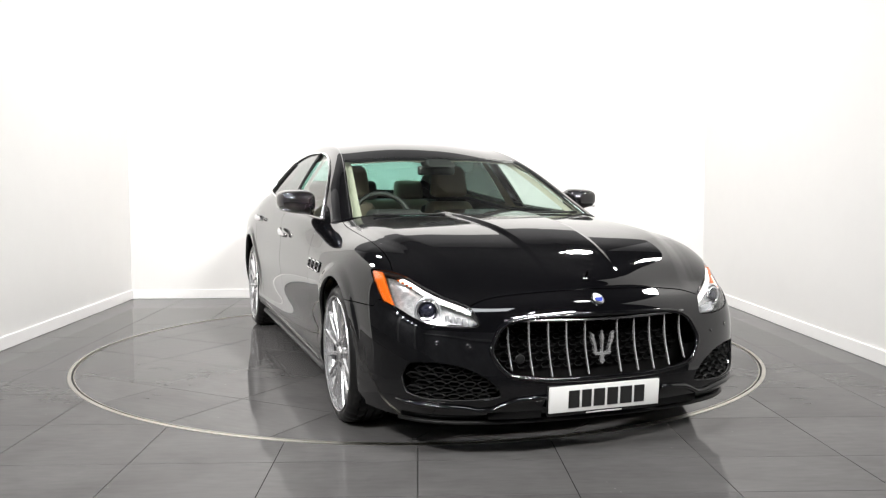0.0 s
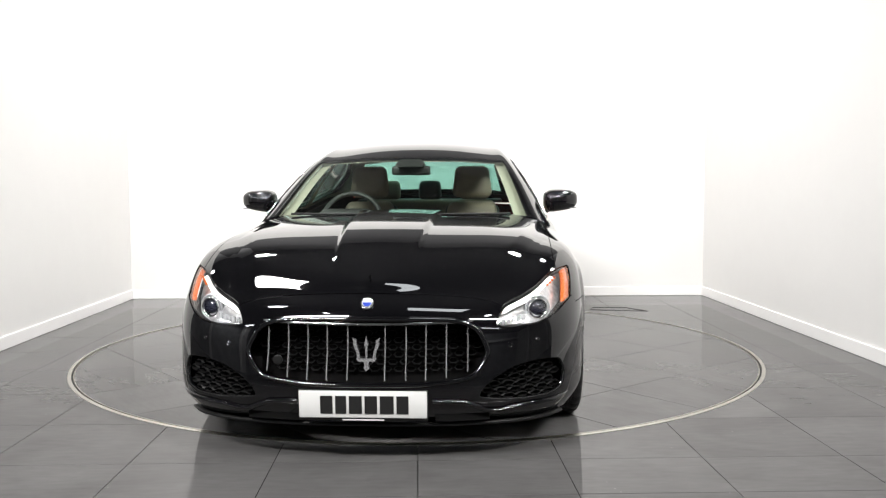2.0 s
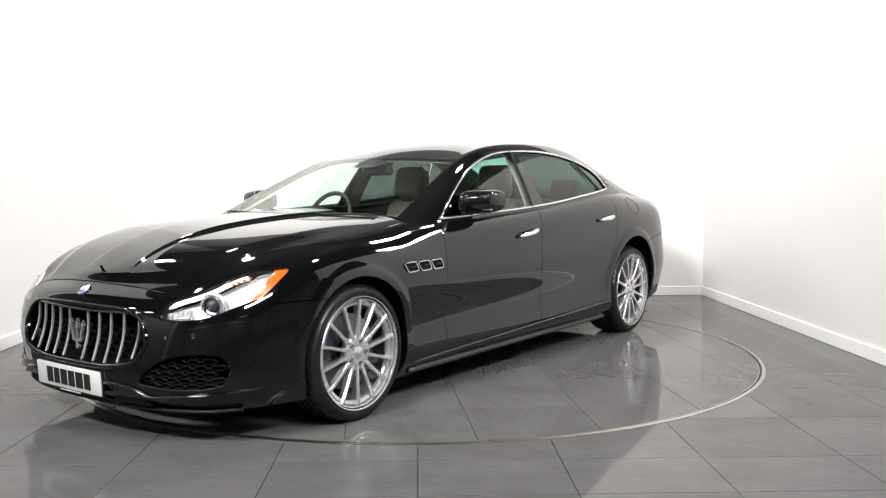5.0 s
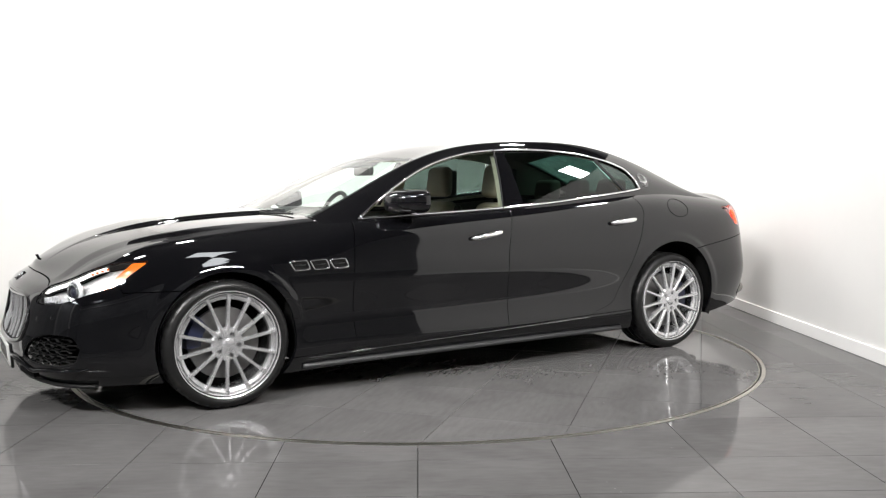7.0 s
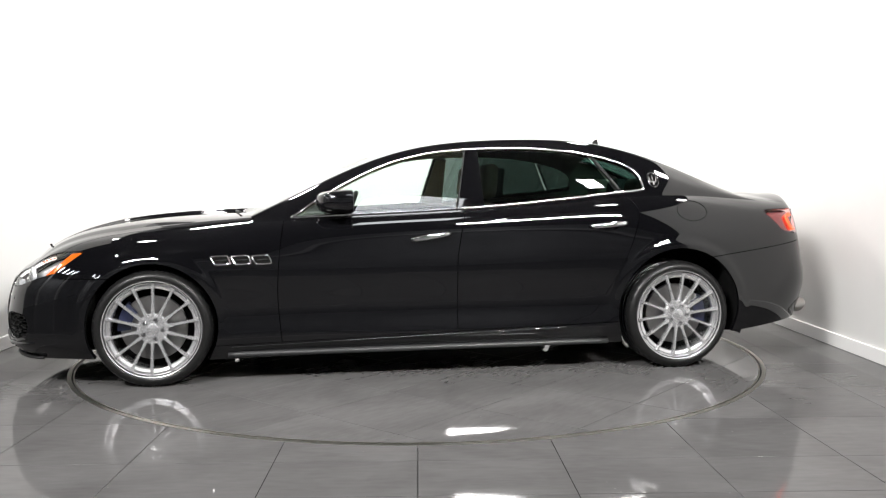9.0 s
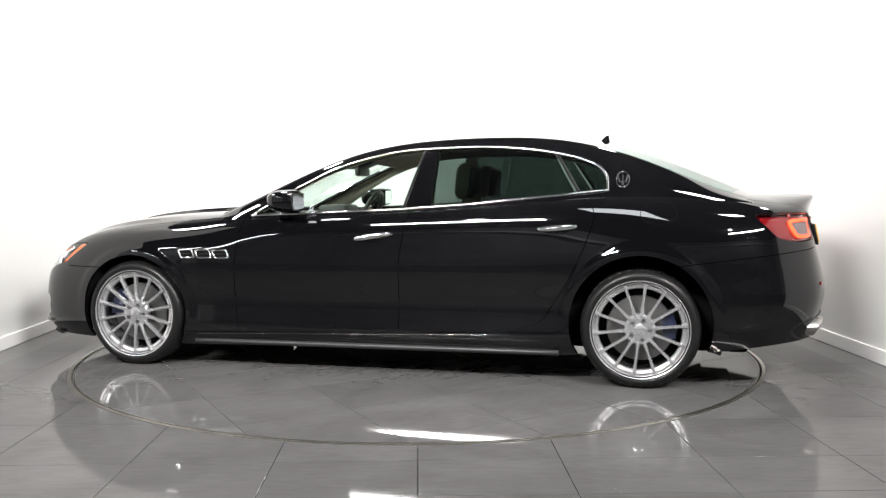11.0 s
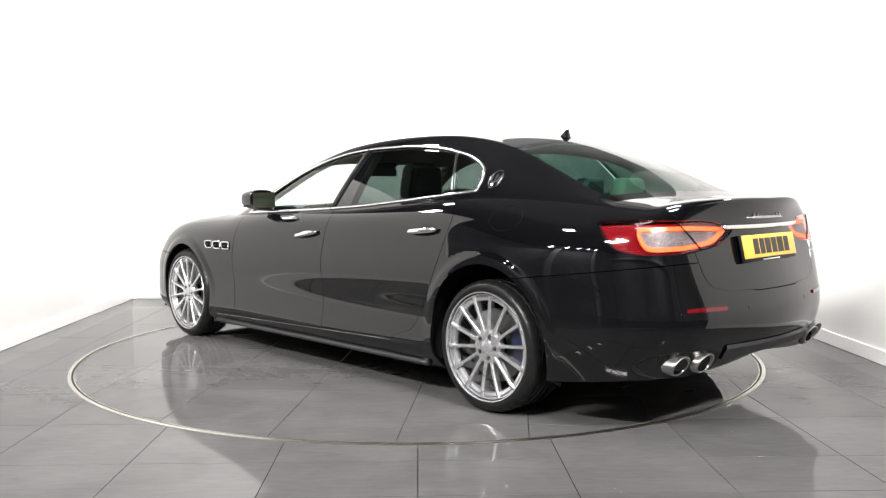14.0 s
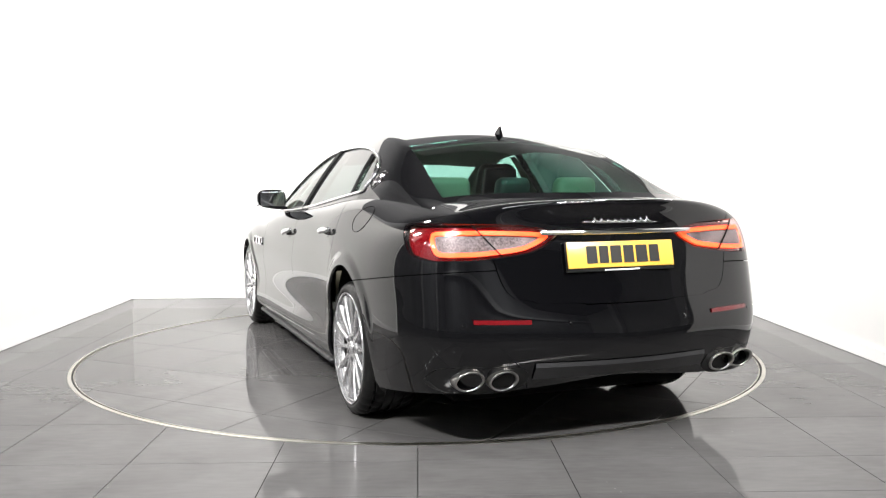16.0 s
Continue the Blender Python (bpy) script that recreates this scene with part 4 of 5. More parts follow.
def flat_shape(outline, place, depth):
    """A plate with this outline, (a, b) pairs, put by place(a, b, lift) and given depth."""
    n = len(outline)
    v = [place(a, b, depth) for a, b in outline] + [place(a, b, 0.0) for a, b in outline]
    f = [tuple(range(n)), tuple(range(n, 2 * n))[::-1]] + [(i, n + i, n + (i + 1) % n, (i + 1) % n) for i in range(n)]
    return v, f


# -- headlamps --
for s_, sh in ((1, headlens), (-1, headlens.mirror())):
    lamp = car_part("headlamp", sh.moved(-0.004).mesh("headlamp", LENS, 0.012), "clear headlamp with amber side reflector")
    lamp.visible_shadow = False
    piece("reflector", sh.moved(-0.055).mesh("reflector", LAMPGREY, 0.0), lamp, "bright faceted reflector")
    piece("housing", sh.split(lambda v: 0.005 - head(np.abs(v[:, 1]), v[:, 2])).moved(-0.015).mesh("housing", BLACKTRIM, 0.03), lamp, "black lamp housing")
    am = sh.split(lambda v: np.minimum((2.035 + 0.02 * np.clip((v[:, 2] - 0.6) / 0.15, 0, 1) + (0.755 - v[:, 2]) * 1.3 - v[:, 0]), head(np.abs(v[:, 1]), v[:, 2]) - 0.004))
    piece("side_reflector", am.moved(-0.010).mesh("side_reflector", AMBER, 0.02), lamp, "amber reflector")
    dr = sh.split(lambda v: np.minimum(0.026 - head(np.abs(v[:, 1]), v[:, 2]), np.minimum(head(np.abs(v[:, 1]), v[:, 2]) - 0.009, np.minimum(v[:, 2] - 0.622 - 0.3 * (np.abs(v[:, 1]) - 0.55), v[:, 0] - 2.14))))
    piece("daytime_light", dr.moved(-0.012).mesh("daytime_light", LEDWHITE, 0.01), lamp, "white light strip")
    lo = sh.split(lambda v: np.minimum(head(np.abs(v[:, 1]), v[:, 2]) - 0.014, np.minimum(0.66 - np.abs(v[:, 1]), 0.585 - v[:, 2] + 0.2 * (np.abs(v[:, 1]) - 0.6))))
    piece("indicator", lo.moved(-0.02).mesh("indicator", LAMPWHITE, 0.02), lamp, "clear indicator")
    c = on_end(s_ * 0.722, 0.655, PF, -0.05)
    rot = Matrix.Translation(c) @ Matrix.Rotation(radians(-90 + s_ * 22), 4, "Z")

    def lens_part(nm, prof, mat, label):
        v, f = lathe(prof, 28)
        piece(nm, mesh_of(nm, [rot @ Vector(p) for p in v], f, mat), lamp, label)
    lens_part("projector_bezel", [(0.058, 0.0), (0.058, 0.016), (0.054, 0.022), (0.050, 0.016), (0.047, 0.008)], LAMPWHITE, "silver bezel")
    lens_part("projector_ring", [(0.047, 0.004), (0.045, 0.024), (0.041, 0.028), (0.036, 0.022), (0.033, 0.006)], CHROME, "chrome ring")
    lens_part("projector", [(0.034, 0.004), (0.031, 0.016), (0.022, 0.025), (0.011, 0.029), (0.0, 0.03)], PROJECTOR, "dark projector lens")
    # ribs of the lower reflector and the beads of the light strip
    for k in range(5):
        p = on_end(s_ * (0.565 + 0.022 * k), 0.594 + 0.004 * k, PF, -0.03)
        piece("reflector_cell", from_bm("reflector_cell", box_bm(p.x - 0.012, p.x + 0.008, p.y - 0.008, p.y + 0.008, p.z - 0.014, p.z + 0.014, 0.003), LAMPWHITE, angle=30), lamp, "small bright reflector cell")
    for k in range(4):
        p = on_end(s_ * (0.79 - 0.012 * k), 0.745 - 0.008 * k, PF, -0.007)
        piece("indicator_bead", from_bm("indicator_bead", box_bm(p.x - 0.01, p.x + 0.004, p.y - 0.005, p.y + 0.005, p.z - 0.005, p.z + 0.005, 0.002), AMBER, angle=30), lamp, "amber bead")

# -- tail lamps --
tl = lambda v: tail(v[:, 6], v[:, 2])
for s_, sh in ((1, taillens), (-1, taillens.mirror())):
    lamp = car_part("tail_lamp", sh.moved(-0.03).mesh("tail_lamp", REDLENS, 0.012), "red tail lamp with glowing outline")
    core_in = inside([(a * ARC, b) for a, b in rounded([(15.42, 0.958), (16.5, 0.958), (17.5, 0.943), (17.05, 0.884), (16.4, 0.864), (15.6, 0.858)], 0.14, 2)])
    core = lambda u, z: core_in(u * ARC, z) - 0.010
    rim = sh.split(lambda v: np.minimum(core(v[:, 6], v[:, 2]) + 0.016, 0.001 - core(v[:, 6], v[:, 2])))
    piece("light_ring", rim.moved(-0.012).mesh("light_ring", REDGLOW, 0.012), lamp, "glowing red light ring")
    mid = sh.split(lambda v: core(v[:, 6], v[:, 2]) - 0.002)
    piece("reversing_light", mid.moved(-0.020).mesh("reversing_light", LEDDOTS, 0.0), lamp, "clear reversing light with dotted reflector")
    slope = lambda v: (v[:, 6] - 16.34 - (0.96 - v[:, 2]) * 3.3) * ARC
    seam = sh.split(lambda v: 0.003 - slope(v)).split(lambda v: 0.003 + slope(v))
    piece("lamp_seam", seam.moved(0.007).mesh("lamp_seam", SHELL, 0.006), lamp, "dark seam across the lamp")
    piece("lens", sh.mesh("lens", glass("red_clear_lens", (1.0, 0.86, 0.86), 0.55) if s_ > 0 else bpy.data.materials["red_clear_lens"], 0.006), lamp, "clear red outer lens").visible_shadow = False

# -- grille --
bv, bf = [], []
for i in range(41):
    y = -0.53 + 1.06 * i / 40
    for z in (0.31, 0.40, 0.50, 0.60, 0.63):
        bv.append((2.42 - 0.35 * y * y, y, z))
for i in range(40):
    for k in range(4):
        bf.append((i * 5 + k, i * 5 + k + 1, i * 5 + 6 + k, i * 5 + 5 + k))
grill = car_part("grille", mesh_of("grille", bv, bf, SHELL), "black radiator grille with chrome upright bars")
# small cells behind the bars
hv, hf_ = [], []
for r in range(8):
    for c in range(-9, 10):
        y, z = c * 0.05 + (0.025 if r % 2 else 0), 0.36 + r * 0.03
        if grille(np.array([y]), np.array([z]))[0] < 0.02:
            continue
        x = 2.43 - 0.35 * y * y
        n = len(hv)
        for a in range(6):
            w = math.pi / 3 * a
            hv += [(x + 0.008, y + 0.023 * math.cos(w), z + 0.0145 * math.sin(w)), (x - 0.004, y + 0.017 * math.cos(w), z + 0.0095 * math.sin(w))]
        for a in range(6):
            b = (a + 1) % 6
            hf_.append((n + a * 2, n + b * 2, n + b * 2 + 1, n + a * 2 + 1))
piece("grille_mesh", mesh_of("grille_mesh", hv, hf_, SHELL, False), grill, "black honeycomb mesh")
for y in (0.0765, 0.1615, 0.242, 0.325, 0.412):
    for s_ in (1, -1):
        pts = []
        top, bot = 0.59, 0.362 if y < 0.3 else (0.372 if y < 0.4 else 0.395)
        for i in range(11):
            z = top + (bot - top) * i / 10
            p = on_end(s_ * y, z, PF)
            pts.append((p.x - 0.012 - 0.02 * math.sin(math.pi * i / 10), p.y, z))
        v, f = [], []
        for p in pts:
            v += [(p[0], p[1] - 0.0035, p[2]), (p[0] + 0.004, p[1], p[2]), (p[0], p[1] + 0.0035, p[2]), (p[0] - 0.011, p[1] + 0.002, p[2]), (p[0] - 0.011, p[1] - 0.002, p[2])]
        for i in range(10):
            for k in range(5):
                f.append((i * 5 + k, i * 5 + (k + 1) % 5, i * 5 + 5 + (k + 1) % 5, i * 5 + 5 + k))
        f += [(0, 1, 2, 3, 4), (54, 53, 52, 51, 50)]
        bar = crisp(mesh_of("grille_bar", v, f, BARCHROME), 60)
        piece("grille_bar", bar, grill, "chrome upright bar")
v, f = tube([on_end(y, z, PF, -0.002) for y, z in grille_line], 0.011, 8, closed=True)
piece("grille_surround", mesh_of("grille_surround", v, f, PAINT), grill, "gloss black surround")
v, f = tube([on_end(-0.43 + 0.86 * i / 24, 0.598 - 0.010 * math.cos(math.pi * (i - 12) / 30), PF, -0.004) for i in range(25)], 0.007, 6)
piece("grille_chrome_strip", mesh_of("grille_chrome_strip", v, f, DARKCHROME), grill, "chrome strip")
# three-pronged ornament
def ornament(scale, place, depth):
    out_v, out_f = [], []
    prong = [(-0.1, 0.0), (0.1, 0.0), (0.16, 0.75), (0.28, 0.7), (0.0, 1.25), (-0.28, 0.7), (-0.16, 0.75)]
    shapes = [[(a * 0.55, b * 0.95) for a, b in prong], [(-0.75, 0.0), (0.75, 0.0), (0.6, -0.16), (-0.6, -0.16)], [(-0.2, -0.16), (0.2, -0.16), (0.13, -0.36), (0.22, -0.5), (0.0, -0.66), (-0.22, -0.5), (-0.13, -0.36)]]
    for sg in (1, -1):
        hook = [(0.45, 0.0), (0.66, 0.0), (0.72, 0.35), (0.98, 0.8), (0.9, 0.85), (1.0, 1.1), (0.7, 0.95), (0.74, 0.85), (0.55, 0.4)]
        shapes.append([(a * sg, b) for a, b in (hook if sg > 0 else hook[::-1])])
    for k, sh in enumerate(shapes):
        v, f = flat_shape([(a * scale, b * scale) for a, b in sh], place, depth + 0.0004 * k)
        out_f += [tuple(i + len(out_v) for i in q) for q in f]
        out_v += v
    return out_v, out_f
v, f = ornament(0.078, lambda a, b, d: (2.485 + d, a * 0.72, 0.446 + b), 0.016)
piece("grille_ornament", mesh_of("grille_ornament", v, f, ALLOY, False), grill, "chrome three-pronged ornament")
v, f = lathe([(0.020, -0.004), (0.020, 0.003), (0.016, 0.004), (0.0, 0.004)], 24)
rot = Matrix.Translation(on_end(-0.375, 0.44, PF, -0.03)) @ Matrix.Rotation(radians(-90), 4, "Z")
piece("grille_sensor", mesh_of("grille_sensor", [rot @ Vector(p) for p in v], f, BLACKTRIM), grill, "round black sensor")

# -- side intakes of the front bumper --
for s_ in (1, -1):
    iv, if_ = [], []
    for i in range(13):
        y = 0.46 + 0.36 * i / 12
        for z in (0.23, 0.33, 0.45):
            p = on_end(s_ * y, z, PF, -0.06)
            iv.append(tuple(p))
    for i in range(12):
        for k in range(2):
            q = (i * 3 + k, i * 3 + k + 1, i * 3 + 4 + k, i * 3 + 3 + k)
            if_.append(q if s_ < 0 else q[::-1])
    ik = car_part("air_intake", mesh_of("air_intake", iv, if_, SHELL), "black honeycomb air intake")
    gv, gf_ = [], []
    for r in range(6):
        zc = 0.282 + r * 0.028
        for c in range(7):
            yc = 0.47 + c * 0.058 + (0.029 if r % 2 else 0)
            if intake(np.array([yc]), np.array([zc]))[0] < 0.004:
                continue
            n = len(gv)
            for a in range(6):
                w = math.pi / 3 * a
                for ra, rb, o in ((0.032, 0.0168, -0.028), (0.0255, 0.0115, -0.018), (0.025, 0.011, -0.045)):
                    gv.append(tuple(on_end(s_ * (yc + ra * math.cos(w)), zc + rb * math.sin(w), PF, o)))
            for a in range(6):
                b = (a + 1) % 6
                for k in range(2):
                    gf_.append((n + a * 3 + k, n + b * 3 + k, n + b * 3 + k + 1, n + a * 3 + k + 1))
    piece("intake_mesh", crisp(mesh_of("intake_mesh", gv, gf_, BLACKTRIM), 20), ik, "black plastic honeycomb")
    v, f = tube([on_end(s_ * y, z, PF, -0.006) for y, z in intake_line], 0.004, 6, closed=True)
    piece("intake_surround", mesh_of("intake_surround", v, f, BLACKTRIM), ik, "satin black surround")
    for yy, zz, rows_, nm in ((0.585, 0.497, PF, "parking_sensor"), (0.70, 0.51, PF, "parking_sensor"), (0.285, 0.58, PB, "parking_sensor"), (0.712, 0.579, PB, "parking_sensor")):
        p = on_end(s_ * yy, zz, rows_, 0.0)
        q = on_end(s_ * yy, zz, rows_, 1.0)
        m = Matrix.Translation(p) @ (q - p).to_track_quat("Y", "Z").to_matrix().to_4x4()
        v, f = lathe([(0.0105, -0.002), (0.0105, 0.0008), (0.009, 0.001), (0.0085, -0.0005), (0.007, 0.0012), (0.0, 0.0014)], 16)
        car_part(nm, mesh_of(nm, [m @ Vector(k) for k in v], f, PAINT), "small round parking sensor")
    # lip that sweeps from the corner to the plate
    pts = []
    for y, z in ((0.835, 0.262), (0.80, 0.254), (0.76, 0.249), (0.68, 0.245), (0.60, 0.24), (0.54, 0.227), (0.49, 0.232), (0.44, 0.256), (0.40, 0.272), (0.33, 0.278), (0.27, 0.279)):
        pts.append(on_end(s_ * y, z, PF, 0.0))
    v, f = tube(pts, lambda t: 0.004 + 0.010 * math.sin(math.pi * min(1, t * 1.3)) ** 0.5 if t < 0.38 else 0.012, 8, flat=1.5)
    car_part("bumper_blade", mesh_of("bumper_blade", v, f, PAINT), "gloss black blade along the bumper")
    pts = [on_end(s_ * (0.5 - 0.22 * i / 8), 0.215, PF, 0.002) for i in range(9)]
    v, f = band(pts, 0.05, 0.03)
    car_part("lower_intake", mesh_of("lower_intake", v, f, SHELL, False), "dark lower intake slot")
pts = [on_end(-0.80 + 1.6 * i / 40, 0.178, PF, 0.012) for i in range(41)]
v, f = tube(pts, 0.009, 6, flat=1.5)
car_part("front_splitter", mesh_of("front_splitter", v, f, BLACKTRIM), "satin black lower lip")


# -- number plates with plain bars --
def number_plate(x, y0, z, face, mat, tilt):
    m = Matrix.Translation((x, y0, z)) @ Matrix.Rotation(radians(tilt), 4, "Y") @ Matrix.Rotation(0 if face > 0 else math.pi, 4, "Z")
    def at(bm):
        bm.transform(m)
        return bm
    plate = car_part("number_plate", from_bm("number_plate", at(box_bm(0.0, 0.012, -0.26, 0.26, -0.0555, 0.0555, 0.004)), mat, angle=30), "white front number plate" if face > 0 else "yellow rear number plate")
    widths = (0.048, 0.056, 0.05, 0.052, 0.044, 0.05)
    y = 0.185
    for w in widths:
        piece("plate_bar", from_bm("plate_bar", at(box_bm(0.0125, 0.0145, y - w, y, -0.037, 0.037, 0.0)), INK), plate, "plain black bar")
        y -= w + 0.0115
    holder = box_bm(-0.012, 0.004, -0.263, 0.263, -0.07, 0.058, 0.004)
    piece("plate_holder", from_bm("plate_holder", at(holder), BLACKTRIM, angle=30), plate, "black plate holder")
    piece("plate_caption", from_bm("plate_caption", at(box_bm(0.0045, 0.0055, -0.085, 0.085, -0.068, -0.062, 0.0)), PLATEWHITE), plate, "thin pale bar of small writing")
    return plate


number_plate(2.535, -0.01, 0.268, 1, PLATEWHITE, 4)
hi, lo = on_end(0.0, 0.905, PB), on_end(0.0, 0.80, PB)
number_plate((hi.x + lo.x) / 2 - 0.006, 0.015, 0.853, -1, PLATEYELLOW, math.degrees(math.atan2(hi.x - lo.x, 0.105)))

# -- badges --
def disc_badge(name, centre, normal, a, b, mat_rim, mat_in, label):
    m = Matrix.Translation(centre) @ Vector(normal).to_track_quat("Y", "Z").to_matrix().to_4x4() @ Matrix.Diagonal((a, 1, b, 1))
    v, f = lathe([(1.0, -0.003), (1.0, 0.004), (0.82, 0.006), (0.8, 0.003)], 28)
    ob = car_part(name, mesh_of(name, [m @ Vector(k) for k in v], f, mat_rim), label)
    v, f = lathe([(0.82, 0.0035), (0.0, 0.005)], 28)
    piece("badge_face", mesh_of("badge_face", [m @ Vector(k) for k in v], f, mat_in), ob)
    return ob, m


ob, m = disc_badge("bonnet_badge", on_end(0.0, 0.664, PF, 0.004), on_end(0, 0.664, PF, 1) - on_end(0, 0.664, PF), 0.026, 0.034, CHROME, PLATEWHITE, "oval chrome badge with blue lower half")
v, f = flat_shape([(0.72 * math.cos(-math.pi * i / 12), 0.72 * math.sin(-math.pi * i / 12)) for i in range(13)], lambda a, b, d: tuple(m @ Vector((a, 0.0045 + d, b))), 0.0015)
piece("badge_blue", mesh_of("badge_blue", v, f, BADGEBLUE, False), ob, "blue enamel half")
for s_ in (1, -1):
    def put(a, b, d, s_=s_):
        p = on_house(-1.478 + a, 1.17 + b)
        return (p.x, s_ * (p.y + 0.002 + d), p.z)
    v, f = ornament(0.034, put, 0.004)
    bd = car_part("pillar_badge", mesh_of("pillar_badge", v, f, CHROME, False), "small chrome badge")
    v, f = tube([put(0.037 * math.cos(w), 0.01 + 0.045 * math.sin(w), 0.002) for w in np.linspace(0, 2 * math.pi, 24)[:-1]], 0.0016, 5, closed=True)
    piece("badge_ring", mesh_of("badge_ring", v, f, CHROME), bd)

# -- flank details --
for s_ in (1, -1):
    def fl(x, z, o=0.0, s_=s_):
        p = on_body(x, z)
        return Vector((p.x, s_ * (p.y + o), p.z))
    for k in range(3):
        x1, x0 = 1.245 - 0.115 * k, 1.245 - 0.115 * k - 0.092
        quad = rounded([(x1 + 0.012, 0.748), (x0 + 0.005, 0.752), (x0 - 0.012, 0.703), (x1 - 0.016, 0.70)], 0.08, 2)
        v, f = tube([fl(a, b, 0.004) for a, b in quad], 0.0052, 6, closed=True)
        vent = car_part("side_vent", mesh_of("side_vent", v, f, CHROME), "chrome-framed vent in the wing")
        v, f = flat_shape(quad, lambda a, b, d: tuple(fl(a, b, d)), 0.002)
        piece("vent_opening", mesh_of("vent_opening", v, f, SHELL, False), vent, "black vent opening")
        v, f = tube([fl(x1 - 0.02, 0.725, 0.004), fl(x0 + 0.012, 0.728, 0.004)], 0.003, 5)
        piece("vent_slat", mesh_of("vent_slat", v, f, BLACKTRIM), vent)
    for hx, hz, tilt, dn in ((-0.02, 0.846, 0.035, "front_door"), (-1.12, 0.905, 0.02, "rear_door")):
        door = SIDES[dn][0 if s_ > 0 else 1]
        pts = []
        for i in range(13):
            t = i / 12
            x = hx + 0.115 - 0.23 * t
            z = hz - tilt / 2 + tilt * t
            pts.append(fl(x, z, 0.012 + 0.022 * math.sin(math.pi * t) ** 0.6))
        v, f = tube(pts, lambda t: 0.010 + 0.008 * math.sin(math.pi * t) ** 0.5, 10, flat=0.8)
        piece("door_handle", mesh_of("door_handle", v, f, CHROME), door, "chrome door handle")
        v, f = flat_shape([(0.075 * math.cos(w), 0.026 * math.sin(w)) for w in np.linspace(0, 2 * math.pi, 20)[:-1]], lambda a, b, d: tuple(fl(hx + 0.01 + a, hz - 0.012 + b, d)), 0.0015)
        piece("handle_recess", mesh_of("handle_recess", v, f, PAINT, False), door, "dark recess behind the handle")
    # bright strip along the foot of the doors
    v, f = tube([fl(1.15 - 2.0 * i / 40, float(sill_z(1.15 - 2.0 * i / 40)) - 0.012, 0.002) for i in range(41)], 0.0022, 5)
    piece("sill_strip", mesh_of("sill_strip", v, f, DARKCHROME), SIDES["side_skirt"][0 if s_ > 0 else 1], "dark chrome strip")
    # skirt blade
    pts = [Vector((1.17 - 2.3 * i / 30, s_ * 0.898, 0.172 + 0.010 * i / 30)) for i in range(31)]
    v, f = tube(pts, 0.018, 8, flat=1.5)
    piece("skirt_blade", mesh_of("skirt_blade", v, f, DIFFUSER), SIDES["side_skirt"][0 if s_ > 0 else 1])
    # filler flap
    if s_ > 0:
        ring = [fl(-1.68 + 0.10 * math.cos(w), 0.985 + 0.062 * math.sin(w), 0.0005) for w in np.linspace(0, 2 * math.pi, 40)[:-1]]
        v, f = tube(ring, 0.0015, 4, closed=True)
        piece("filler_flap", mesh_of("filler_flap", v, f, SHELL), SIDES["rear_quarter_panel"][0], "round seam of the fuel filler flap")
    # mirror
    mb = bmesh.new()
    bmesh.ops.create_uvsphere(mb, u_segments=28, v_segments=18, radius=1)
    for q in mb.verts:
        x, y, z = q.co
        sx, sy, sz = (abs(c) ** 0.62 * (1 if c > 0 else -1) for c in (x, y, z))
        q.co = ((0.145 if sx > 0 else 0.085) * sx - 0.03 * sy, s_ * (0.108 * sy), 0.071 * sz * (1 - 0.12 * sy - 0.12 * max(0, sx)) + 0.006 * sy)
        if q.co.x < -0.055:
            q.co.x = -0.055
    mb.transform(Matrix.Translation((0.50, s_ * 0.945, 1.055)))
    mir = car_part("door_mirror", from_bm("door_mirror", mb, PAINT, angle=50), "gloss black door mirror")
    piece("mirror_glass", from_bm("mirror_glass", box_bm(0.441, 0.4435, min(s_ * 0.862, s_ * 1.03), max(s_ * 0.862, s_ * 1.03), 1.005, 1.105, 0.001), CHROME), mir, "mirror glass")
    v, f = tube([(0.53, s_ * 0.84, 0.985), (0.515, s_ * 0.88, 1.0), (0.51, s_ * 0.92, 1.015)], 0.02, 8, flat=1.4)
    piece("mirror_stalk", mesh_of("mirror_stalk", v, f, PAINT), mir)
    v, f = tube([(0.62 - 0.05 * (i / 8) ** 2, s_ * (0.87 + 0.17 * i / 8), 1.012 - 0.004 * i / 8) for i in range(9)], 0.004, 5)
    piece("mirror_trim", mesh_of("mirror_trim", v, f, DARKCHROME), mir, "thin chrome line")

# -- tail --
pts = [on_end(-0.37 + 0.74 * i / 30, 0.948, PB, 0.006) for i in range(31)]
v, f = tube(pts, 0.012, 8, flat=0.8)
car_part("boot_chrome_strip", mesh_of("boot_chrome_strip", v, f, CHROME), "chrome strip above the plate")
# a wavy chrome bar over a thin straight one stands for the maker's script
wave = []
for i in range(90):
    t = i / 89
    hgt = 0.017 if t < 0.16 or 0.82 < t else 0.010
    w = 2 * math.pi * 9 * t
    wave.append(on_end(0.145 - 0.29 * t - 0.006 * math.sin(w) - 0.004 * math.cos(w), 0.992 + hgt * 0.5 * (1 - math.cos(w)), PB, 0.004))
v, f = tube(wave, 0.0032, 5)
script = car_part("boot_badge", mesh_of("boot_badge", v, f, BARCHROME), "chrome wavy script badge")
v, f = tube([on_end(0.185 - 0.37 * i / 20, 0.9875 + (0.004 if i < 3 else 0), PB, 0.003) for i in range(21)], 0.0022, 5)
piece("badge_underline", mesh_of("badge_underline", v, f, CHROME), script)
